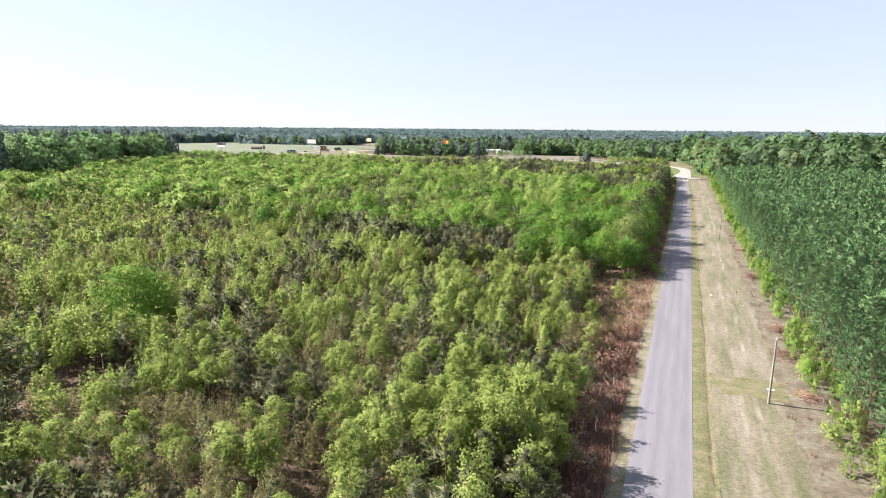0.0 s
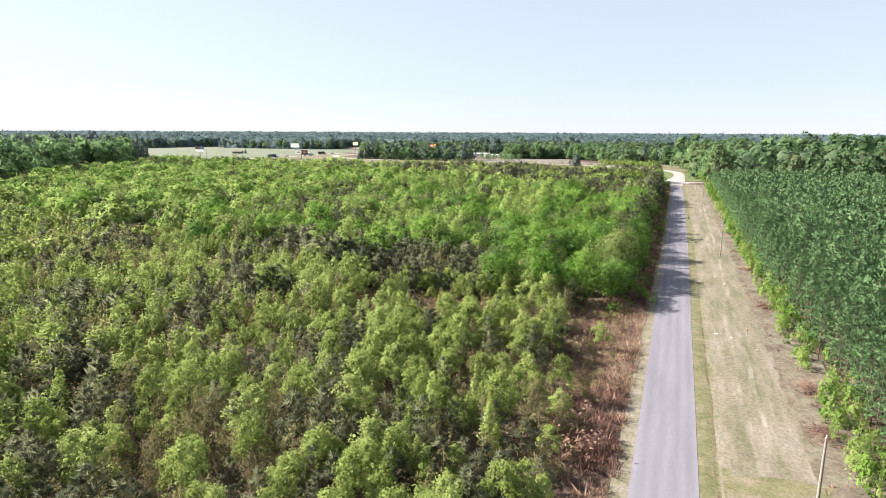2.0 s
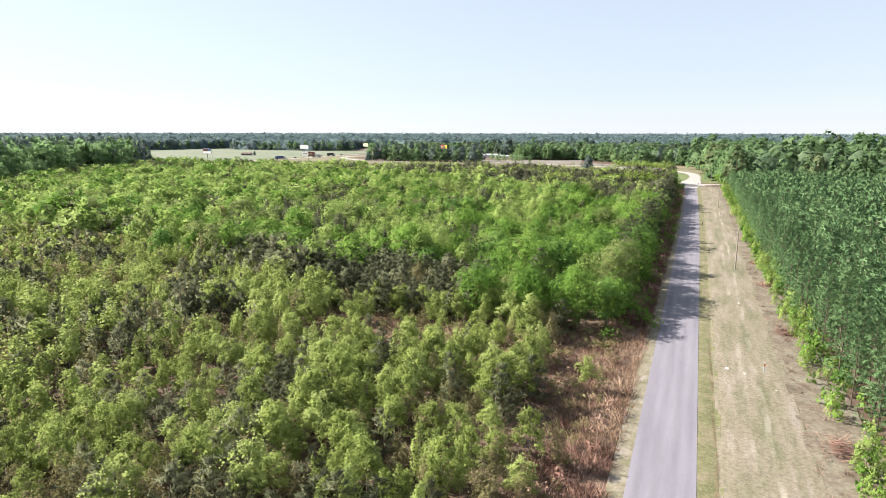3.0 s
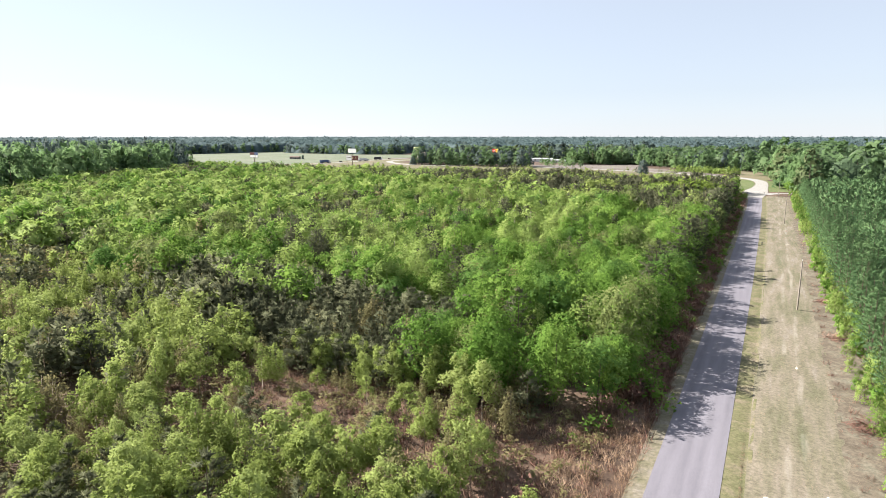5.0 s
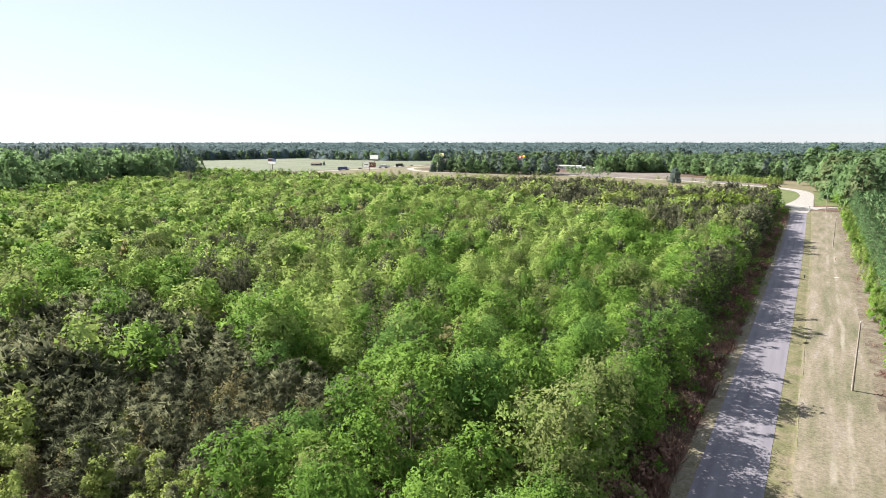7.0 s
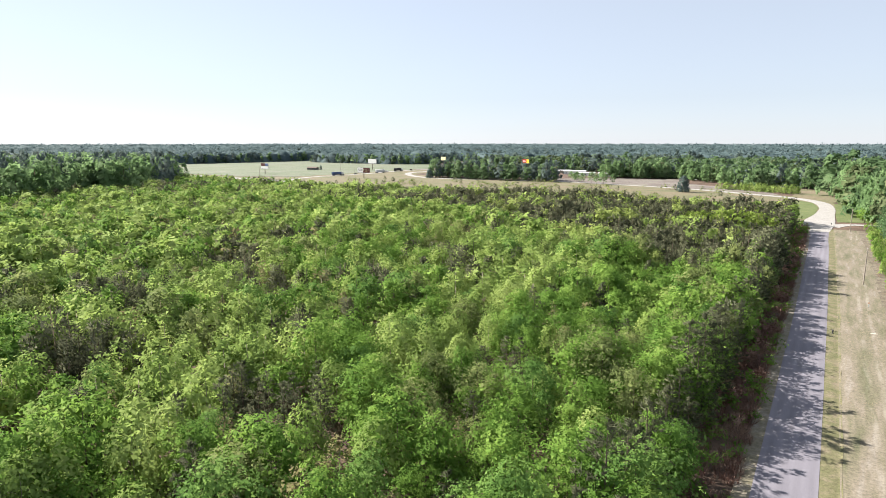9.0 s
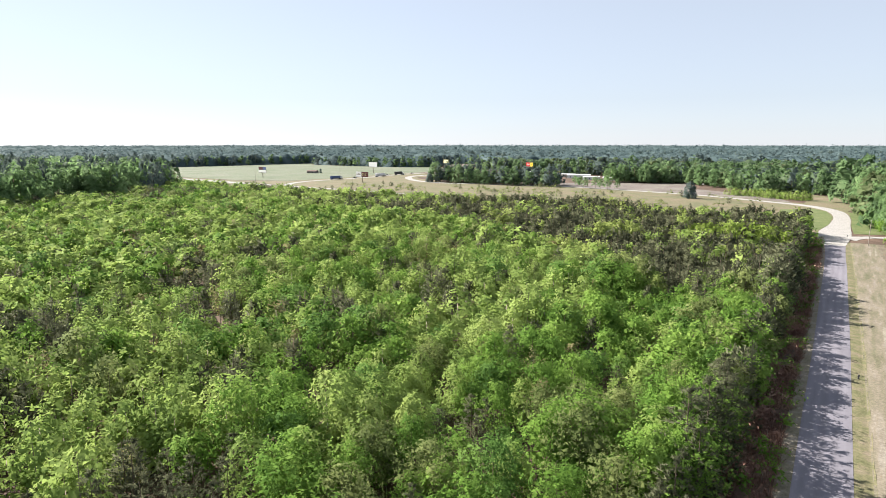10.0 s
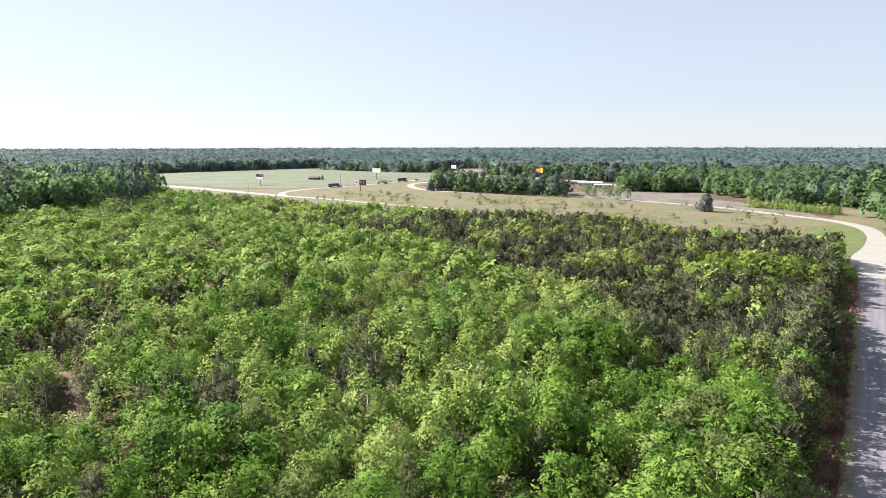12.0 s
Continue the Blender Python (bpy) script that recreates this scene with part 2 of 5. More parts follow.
# ---- mesh helpers ----
def mesh_from(name, V, F, mats, mat_index=None, smooth=False, normals=None):
    """V: n x 3; F: a list of arrays of quads or triangles."""
    me = bpy.data.meshes.new(name)
    V = np.asarray(V, np.float32)
    sizes = np.concatenate([np.full(len(f), f.shape[1], np.int32) for f in F])
    loops = np.concatenate([f.ravel() for f in F]).astype(np.int32)
    me.vertices.add(len(V)); me.vertices.foreach_set("co", V.ravel())
    me.loops.add(len(loops)); me.loops.foreach_set("vertex_index", loops)
    me.polygons.add(len(sizes))
    starts = np.concatenate([[0], np.cumsum(sizes)[:-1]]).astype(np.int32)
    me.polygons.foreach_set("loop_start", starts)
    for m in mats:
        me.materials.append(m)
    if mat_index is not None:
        me.polygons.foreach_set("material_index", np.asarray(mat_index, np.int32))
    me.update(calc_edges=True)
    me.polygons.foreach_set("use_smooth", np.full(len(sizes), smooth or normals is not None, bool))
    if normals is not None:
        me.normals_split_custom_set_from_vertices(np.asarray(normals, np.float32).tolist())
    return me


def part(name, bm, material, parent, label=""):
    me = bpy.data.meshes.new(name)
    bm.to_mesh(me); bm.free()
    me.materials.append(material)
    ob = new(name, me)
    ob.parent = parent
    if label:
        ob["label"] = label
    return ob


def box(bm, x0, x1, y0, y1, z0, z1, bevel=0.0):
    r = bmesh.ops.create_cube(bm, size=1.0, matrix=Matrix.LocRotScale(((x0 + x1) / 2, (y0 + y1) / 2, (z0 + z1) / 2), None, (x1 - x0, y1 - y0, z1 - z0)))
    if bevel:
        es = list({e for v in r["verts"] for e in v.link_edges})
        bmesh.ops.bevel(bm, geom=es, offset=bevel, segments=1, affect="EDGES")
    return r["verts"]


def rod(bm, a, b, r0, r1, n=6):
    a, b = Vector(a), Vector(b)
    d = b - a
    q = d.to_track_quat("Z", "Y").to_matrix().to_4x4()
    bmesh.ops.create_cone(bm, cap_ends=True, segments=n, radius1=r0, radius2=r1, depth=d.length, matrix=Matrix.Translation((a + b) / 2) @ q)


def ribbon(name, centre, widths, z, material, thick=0.06, label="", category="", step=4.0):
    """A flat band with thickness along a smooth line of points."""
    pts = [Vector((x, y, 0)) for x, y in centre]
    out, wid = [], []
    for i in range(len(pts) - 1):
        p0, p1, p2, p3 = pts[max(i - 1, 0)], pts[i], pts[i + 1], pts[min(i + 2, len(pts) - 1)]
        n = max(2, int((p2 - p1).length / step))
        for k in range(n + (i == len(pts) - 2)):
            t = k / n
            out.append(0.5 * (2 * p1 + (p2 - p0) * t + (2 * p0 - 5 * p1 + 4 * p2 - p3) * t * t + (3 * p1 - p0 - 3 * p2 + p3) * t ** 3))
            wid.append(widths[i] + (widths[i + 1] - widths[i]) * t)
    bm = bmesh.new()
    rows = []
    for i, p in enumerate(out):
        d = (out[min(i + 1, len(out) - 1)] - out[max(i - 1, 0)]).normalized()
        s = Vector((-d.y, d.x, 0)) * wid[i] / 2
        rows.append([bm.verts.new(q) for q in (p + s + Vector((0, 0, z)), p - s + Vector((0, 0, z)), p - s + Vector((0, 0, z - thick)), p + s + Vector((0, 0, z - thick)))])
    for a, b in zip(rows, rows[1:]):
        for k in range(4):
            bm.faces.new((a[k], a[(k + 1) % 4], b[(k + 1) % 4], b[k]))
    bm.faces.new(rows[0]); bm.faces.new(rows[-1][::-1])
    bmesh.ops.recalc_face_normals(bm, faces=bm.faces)
    ob = part(name, bm, material, None)
    return tagged(ob, label, category, kind="structure")


def sheet(name, outline, z, material, label, category="ground", thick=0.05):
    bm = bmesh.new()
    f = bm.faces.new([bm.verts.new((x, y, z)) for x, y in outline])
    f.normal_update()
    if f.normal.z < 0:
        f.normal_flip()
    r = bmesh.ops.extrude_face_region(bm, geom=[f])
    for v in r["geom"]:
        if isinstance(v, bmesh.types.BMVert):
            v.co.z = z - thick
    bmesh.ops.recalc_face_normals(bm, faces=bm.faces)
    return tagged(part(name, bm, material, None), label, category, kind="structure")


# ---- ground and roads ----
bm = bmesh.new()
bmesh.ops.create_grid(bm, x_segments=60, y_segments=60, size=5200)
ground = tagged(part("ground", bm, M_LITTER, None), "brown forest floor of leaf litter reaching the horizon", "ground", kind="structure")

ROAD_Z = 0.16
RX = lambda y: float(np.interp(y, [-160, 100, 230, 310, 400, 456], [-0.3, -0.4, -0.5, -0.9, -1.8, -2.8]))   # the road's middle
ribbon("road", [(RX(y), y) for y in (-160, -40, 60, 160, 230, 270, 310, 355, 400, 430, 456)], [6.3] * 10 + [7.0], ROAD_Z, M_ASPHALT, 0.12, "worn grey two-lane asphalt road between woods", "road", 3.0)
ribbon("road_2", [(-2.8, 456), (-3.4, 466), (-3.7, 484), (-3.5, 503), (-2.2, 530), (-1.6, 565), (-4.5, 597), (-12, 619), (-26, 638), (-46, 651), (-84, 676), (-104, 686), (-149, 701), (-202, 716), (-242, 719), (-300, 711), (-345, 701), (-385, 715), (-420, 745), (-441, 775), (-448, 805), (-440, 840), (-415, 880)],
       [7.0, 9.5, 13, 12.6, 9, 7.6, 8, 8, 7.6, 7.4, 7.4, 7.4, 7, 7, 7, 7, 7, 7.5, 8, 8, 8, 8, 8], ROAD_Z, M_CONCRETE, 0.12, "pale concrete road bending away past the wood", "road")
ribbon("road_3", [(-1000, 640), (-800, 608), (-676, 600), (-597, 597), (-500, 587), (-437, 580), (-367, 577), (-300, 569), (-220, 560), (-140, 549), (-75, 541)], [20, 20, 19, 16, 12, 10, 6, 5, 4, 3.5, 3], 0.13, M_CONCRETE, 0.1, "pale highway past the mown field", "road")
ribbon("road_4", [(-440, 583), (-466, 606), (-482, 650), (-478, 700), (-478, 746), (-485, 802), (-482, 860), (-465, 950), (-440, 1050)], [7] * 9, 0.145, M_CONCRETE, 0.1, "pale side road beside the field", "road")
ribbon("driveway", [(-0.5, 480), (3.5, 484), (8, 488), (15, 491), (60, 497)], [14, 8, 5.5, 5.2, 5], ROAD_Z - 0.02, M_CONCRETE, 0.1, "pale gravel driveway leaving the junction", "driveway", 1.5)

sheet("meadow", [(-8, 505), (-8, 470), (-14, 492), (-33, 512), (-109, 517), (-143, 523), (-167, 504), (-280, 490), (-403, 498), (-495, 510), (-700, 570), (-1000, 620), (-1000, 650), (-680, 620), (-560, 615), (-500, 640), (-500, 860), (-430, 850), (-425, 760), (-345, 715), (-240, 733), (-149, 712), (-84, 688), (-46, 664), (-10, 640), (3, 600), (3, 540)], 0.05, M_MEADOW, "rough tan meadow grass between wood and road", "meadow")
sheet("field", [(-690, 626), (-560, 622), (-505, 645), (-500, 700), (-500, 830), (-480, 1010), (-590, 1040), (-644, 1005), (-836, 1015), (-897, 1075), (-950, 790), (-830, 652)], 0.07, M_FIELD, "mown pale green hay field beyond the highway", "field")
sheet("bare_lot", [(-270, 724), (-200, 720), (-149, 708), (-84, 684), (-46, 660), (-30, 650), (-45, 695), (-123, 760), (-131, 820), (-205, 800), (-255, 755)], 0.09, M_BARE, "bare brown cleared lot beside the pale road", "lot")
sheet("lawn", [(-10.5, 503), (-6.6, 530), (-6, 568), (-9.5, 600), (-18, 614), (-34, 600), (-30, 530), (-16, 506)], 0.10, M_LAWN, "mown green grass in the bend of the road", "lawn")
sheet("lawn", [(-9.5, 458), (-6.6, 457), (-8, 468), (-11, 472)], 0.10, M_LAWN, "small corner of mown grass at the junction", "lawn")
sheet("lawn", [(3.6, 498), (18, 503), (14, 560), (8, 600), (1.5, 600), (3.0, 560), (2.6, 530)], 0.10, M_LAWN, "mown grass beside the road junction", "lawn")
sheet("bare_lot", [(-576, 1062), (-541, 1086), (-600, 1200), (-640, 1190)], 0.09, M_BARE, "patch of ploughed red-brown earth between woods", "lot")
sheet("tan_bank", [(-24, 645), (1, 606), (8, 640), (2, 700), (-22, 735)], 0.115, M_MEADOW, "tan grass bank behind the bend", "bank")


def strip(name, xs, zs, y0, y1, material, label, step=2.5, rough_z=0.03, wiggle=0.0, bend=1.0):
    """A lengthways strip of ground with a cross profile."""
    ny = int((y1 - y0) / step) + 1
    ys = np.linspace(y0, y1, ny)
    X = np.array(xs); Z = np.array(zs)
    gx, gy = np.meshgrid(X, ys)
    gz = np.tile(Z, (ny, 1)) + rng.normal(0, rough_z, gx.shape) * (np.abs(gx + 0.45) > 3.6)
    gx = gx + np.array([RX(y) + 0.4 for y in ys])[:, None] * bend
    if wiggle:
        w = np.convolve(rng.normal(0, wiggle, ny + 8), np.ones(9) / 3, "valid")
        gx[:, -1] += w
    V = np.stack([gx, gy, gz], -1).reshape(-1, 3)
    n = len(X)
    i = (np.arange(ny - 1)[:, None] * n + np.arange(n - 1)).ravel()
    F = np.stack([i, i + 1, i + n + 1, i + n], 1)
    ob = new(name, mesh_from(name, V, [F], [material], smooth=True))
    return tagged(ob, label, "verge", kind="structure")


strip("verge_right", [2.73, 3.1, 3.6, 4.1, 4.45, 4.7, 4.95, 5.2], [0.13, 0.135, 0.11, 0.09, 0.05, 0.03, 0.08, 0.12], -160, 468, M_VERGE, "mown green grass verge with a shallow ditch", wiggle=0.12, rough_z=0.008)
strip("verge_right", [4.75, 5.3, 7.0, 9, 10.5, 12, 13.0, 14.2], [0.06, 0.13, 0.14, 0.15, 0.14, 0.15, 0.14, 0.10], -160, 468, M_DRY, "dry tan mown grass strip under the poles", rough_z=0.02)
strip("verge_right", [13.6, 14.6, 16.4, 18.2, 20.5], [0.10, 0.12, 0.14, 0.12, 0.05], -160, 468, M_CLAY, "reddish clay bank at the edge of the pines", rough_z=0.06, wiggle=0.4)
strip("verge_right", [5.0, 7, 10, 13, 16.5], [0.13, 0.165, 0.17, 0.165, 0.13], 85.5, 92.5, M_VERGE, "mown green path crossing the dry strip", bend=0.0, rough_z=0.01)
strip("verge_left", [-5.3, -4.7, -4.2, -3.53], [0.05, 0.10, 0.12, 0.135], -160, 458, M_SHOULDER, "narrow mown grass verge beside the asphalt", rough_z=0.02)


# ---- foliage generator ----
def unit(v):
    return v / (np.linalg.norm(v, axis=1, keepdims=True) + 1e-9)


def leaf_tris(P, N, size, aspect=0.6, twist=None, shade=None):
    """Small pointed leaves at P, facing N; shade: the way the spray of leaves faces as a whole."""
    n = len(P)
    N = unit(N)
    a = rng.normal(size=(n, 3)) if twist is None else twist
    U = unit(a - (a * N).sum(1, keepdims=True) * N)
    W = np.cross(N, U)
    s = size[:, None]
    V = np.stack([P + U * s, P - U * s * 0.8 - W * s * aspect, P - U * s * 0.8 + W * s * aspect], 1)
    S = N if shade is None else unit(shade)
    G = unit(np.cross(V[:, 1] - V[:, 0], V[:, 2] - V[:, 0]))
    flip = (G * S).sum(1) < 0
    V[flip] = V[flip][:, [0, 2, 1]]
    G[flip] *= -1
    crisp = np.where(size < 0.2, 0.32, np.where(size < 0.4, 0.22, 0.12))[:, None]
    S = unit(G * crisp + S * (1 - crisp))
    return V.reshape(-1, 3), np.arange(3 * n).reshape(n, 3), np.repeat(S, 3, 0)


def tube(pts, radii, sides=4):
    """A tapered limb along points."""
    V, F = [], []
    for i, (p, r) in enumerate(zip(pts, radii)):
        for k in range(sides):
            t = 2 * math.pi * k / sides
            V.append((p[0] + r * math.cos(t), p[1] + r * math.sin(t), p[2]))
    for i in range(len(pts) - 1):
        for k in range(sides):
            a, b, c, d = i * sides + k, i * sides + (k + 1) % sides, (i + 1) * sides + (k + 1) % sides, (i + 1) * sides + k
            F += [(a, b, c), (a, c, d)]
    return np.array(V), np.array(F)


def joined(parts):
    V, F, o = [], [], 0
    for v, f in parts:
        V.append(v); F.append(f + o); o += len(v)
    return np.concatenate(V), np.concatenate(F)


def wood(h, r, limbs, lean=0.03, sides=4, spread=0.3, start=0.25, n=5):
    """Trunk of height h with limbs."""
    off = np.cumsum(rng.normal(0, lean * h / n, (n, 2)), 0)
    pts = [(off[i][0] if i else 0, off[i][1] if i else 0, h * i / (n - 1)) for i in range(n)]
    out = [tube(pts, [r * (1 - 0.85 * i / (n - 1)) for i in range(n)], sides)]
    for k in range(limbs):
        z = h * (start + (0.92 - start) * (k + rng.random() * 0.6) / max(1, limbs))
        i = min(n - 2, int(z / h * (n - 1)))
        u = z / h * (n - 1) - i
        base = np.array(pts[i]) * (1 - u) + np.array(pts[i + 1]) * u
        t = rng.random() * 2 * math.pi
        ln = h * spread * (1.05 - 0.7 * z / h) * (0.7 + 0.6 * rng.random())
        tip = base + np.array([math.cos(t) * ln, math.sin(t) * ln, ln * (0.35 + 0.5 * rng.random())])
        rr = r * (1 - 0.8 * z / h) * 0.55
        out.append(tube([base, (base + tip) / 2 + [0, 0, ln * 0.06], tip], [rr, rr * 0.6, rr * 0.2], 3))
    return joined(out)


def stem(h, r):
    """A plain tapered trunk for trees far off."""
    return tube([(0, 0, 0), (0.02 * h, 0, h)], [r, r * 0.3], 3)


def sprays(C, D, n, size):
    """n leaves gathered in sprays at C that face D: each leaf's place and its spray."""
    k = rng.integers(0, len(C), n)
    off = rng.normal(0, 1, (n, 3))
    off -= 0.55 * (off * D[k]).sum(1, keepdims=True) * D[k]
    return C[k] + off * min(size, 0.2 + 0.15 * size) * (1.3 + 1.1 * rng.random((n, 1))), k


def clump_crown(centres, radii, n, size, up=0.35, flat=0.85, loose=0.42):
    """Sprays of leaves over the skins of many lobes."""
    w = np.array(radii) ** 2
    m = max(8, n // 11)
    idx = rng.choice(len(centres), m, p=w / w.sum())
    D = unit(rng.normal(size=(m, 3)))
    D[:, 2] = np.where(D[:, 2] < -0.25, -D[:, 2], D[:, 2])
    rad = np.array(radii)[idx][:, None] * (0.70 + 0.45 * rng.random((m, 1)))
    mid = np.mean(centres, 0)
    C = np.array(centres)[idx] + D * rad * [1, 1, flat]
    face = D * 0.8 + unit(C - mid) * 0.5 + [0, 0, 0.25] + rng.normal(0, 0.22, (m, 3))
    P, k = sprays(C, D, n, size)
    N = D[k] + rng.normal(0, loose, (n, 3)) + [0, 0, up]
    shade = face[k] + rng.normal(0, 0.14, (n, 3))
    s = size * (0.6 + 0.8 * rng.random(n))
    # denser sprays deep inside each lobe
    k = max(4, n // 10)
    j = rng.integers(0, len(centres), k)
    q = unit(rng.normal(size=(k, 3)))
    rr = np.array(radii)[j]
    P = np.concatenate([P, np.array(centres)[j] + q * rr[:, None] * 0.35])
    N = np.concatenate([N, rng.normal(size=(k, 3))])
    shade = np.concatenate([shade, q + [0, 0, 0.2]])
    s = np.concatenate([s, np.minimum(rr * 0.45, size * 2.4)])
    return leaf_tris(P, N, s, shade=shade)


def broad_crown(h, w, n, size, lobes=11, base=0.3):
    """Lobed round crown."""
    C, R = [], []
    for k in range(lobes):
        u = (k + 0.5) / lobes
        z = h * (base + (0.88 - base) * u)
        rr = w / 2 * math.sqrt(max(0.05, 1 - ((z / h - 0.52) / 0.44) ** 2)) * 0.75
        t = k * 2.4 + rng.random()
        d = rr * (0.45 + 0.55 * rng.random()) if u < 0.88 else rr * 0.25
        C.append((d * math.cos(t), d * math.sin(t), z))
        R.append(w * (0.17 + 0.11 * rng.random()))
    return clump_crown(C, R, n, size)


def shrub_crown(h, w, n, size):
    C = [(rng.normal(0, w / 4), rng.normal(0, w / 4), h * (0.35 + 0.35 * rng.random())) for k in range(4)]
    return clump_crown(C, [w * (0.2 + 0.15 * rng.random()) for k in C], n, size, loose=0.6)


def tuft_crown(h, w, n, width):
    """Upright stalks fanning out of one root."""
    t, r = rng.random(n) * 2 * math.pi, w / 2 * np.sqrt(rng.random(n))
    B = np.stack([r * np.cos(t) * 0.6, r * np.sin(t) * 0.6, np.zeros(n)], 1)
    D = np.stack([np.cos(t) * 0.45, np.sin(t) * 0.45, np.ones(n)], 1) + rng.normal(0, 0.25, (n, 3))
    D /= np.linalg.norm(D, axis=1, keepdims=True)
    L = h / 2 * (0.6 + 0.6 * rng.random(n))
    N = rng.normal(size=(n, 3)); N -= (N * D).sum(1, keepdims=True) * D
    return leaf_tris(B + D * L[:, None] * 0.95, N, L, width / h, D, shade=D + rng.normal(0, 0.5, (n, 3)))


def sapling_crown(h, w, n, size, base=0.2, shoots=6):
    """Ragged young crown: several plume-like shoots of uneven height, or a loose bush."""
    if rng.random() < 0.38:
        C, R = [], []
        for k in range(2 * shoots):
            u = (k + 0.5) / (2 * shoots)
            d, t = w * (0.36 * (1 - u) ** 0.5 + 0.03) * (0.5 + 0.6 * rng.random()), k * 2.4 + rng.random()
            C.append((d * math.cos(t), d * math.sin(t), h * (base + 0.12 + (0.80 - base) * u)))
            R.append(w * (0.11 + 0.11 * rng.random()) * (1.1 - 0.4 * u))
        return clump_crown(C, R, n, size, loose=0.6, flat=1.15)
    C, R, H = [], [], []
    for k in range(shoots):
        t, d = rng.random() * 2 * math.pi, w * (0.10 + 0.30 * rng.random()) * (k > 0)
        top = h * (1.0 if k == 0 else 0.55 + 0.38 * rng.random())
        C.append((d * math.cos(t), d * math.sin(t))); H.append(top); R.append(w * (0.16 + 0.13 * rng.random()))
    C, R, H = np.array(C), np.array(R), np.array(H)
    k = rng.choice(shoots, n, p=H * R / (H * R).sum())
    u = rng.random(n) ** 0.9
    z = h * base + (H[k] - h * base) * u
    prof = np.sqrt(np.clip(u / 0.25, 0.1, 1)) * (1.02 - u) ** 0.42 * (0.72 + 0.42 * np.sin(z * 3.3 + k * 2.0) ** 2)
    ang = rng.random(n) * 2 * math.pi
    r = R[k] * prof * (0.55 + 0.7 * rng.random(n))
    P = np.stack([C[k, 0] * (0.5 + 0.5 * u) + r * np.cos(ang), C[k, 1] * (0.5 + 0.5 * u) + r * np.sin(ang), z + rng.normal(0, 0.10, n)], 1)
    N = np.stack([np.cos(ang), np.sin(ang), 0.45 + 0.3 * u], 1) + rng.normal(0, 0.45, (n, 3))
    shade = np.stack([np.cos(ang) + 0.5 * P[:, 0] / w, np.sin(ang) + 0.5 * P[:, 1] / w, 0.5 + 0.4 * u], 1) + rng.normal(0, 0.2, (n, 3))
    return leaf_tris(P, N, size * (0.6 + 0.8 * rng.random(n)), 0.65, shade=shade)


def plume_crown(h, w, n, size, base=0.06, power=0.5, aspect=0.6, rough=0.11, needles=False):
    """A full dome or plume of leaves, bulging in uneven boughs from the foot to the tip."""
    m = max(10, n // 9)
    u = 1 - rng.random(m) ** (1 / (1 + power))
    ang = rng.random(m) * 2 * math.pi
    p = rng.random(4) * 2 * math.pi

    def out(a, v):
        d = 0.6 * np.sin(2 * a + p[0] + 4 * v) + 0.6 * np.sin(3 * a + p[1] - 7 * v) + 0.45 * np.sin(11 * v + p[2] + a) + 0.25 * np.sin(5 * a + 12 * v + p[3])
        return w / 2 * np.clip(1 - v, 0.004, 1) ** power * np.clip(v / 0.12 + 0.62, 0, 1) * (0.86 + rough * d)

    e = 0.02
    r = out(ang, u)
    da, du = (out(ang + e, u) - r) / e, (out(ang, np.minimum(u + e, 1)) - r) / e
    tall = h * (1 - base)
    C, S = np.cos(ang), np.sin(ang)
    D = np.stack([C * r + S * da, S * r - C * da, -r * du / tall], 1)
    D = unit(D)
    D[:, 2] = np.maximum(D[:, 2], -0.35)
    rr = r * (0.86 + 0.22 * rng.random(m))
    Q = np.stack([rr * C, rr * S, h * base + tall * u], 1)
    P, own = sprays(Q, D, n, size)
    shade = (D * 1.15 + [0, 0, 0.5] + rng.normal(0, 0.16, (m, 3)))[own] + rng.normal(0, 0.1, (n, 3))
    D = D[own]
    s = size * (0.6 + 0.8 * rng.random(n))
    k = max(4, n // 14)
    j = rng.integers(0, n, k)
    P = np.concatenate([P, P[j] * [0.6, 0.6, 0.93]])
    s = np.concatenate([s, np.full(k, min(size * 2.2, w * 0.2))])
    shade = np.concatenate([shade, shade[j]])
    N = np.concatenate([D, D[j]]) + rng.normal(0, 0.45, (n + k, 3)) + [0, 0, 0.3]
    if needles:
        T = np.concatenate([D, D[j]]) * 0.8 + [0, 0, 0.45] + rng.normal(0, 0.55, (n + k, 3))
        T = unit(T)
        N = N - (N * T).sum(1, keepdims=True) * T
        return leaf_tris(P, N, s, aspect, T, shade=shade)
    return leaf_tris(P, N, s, aspect, shade=shade)


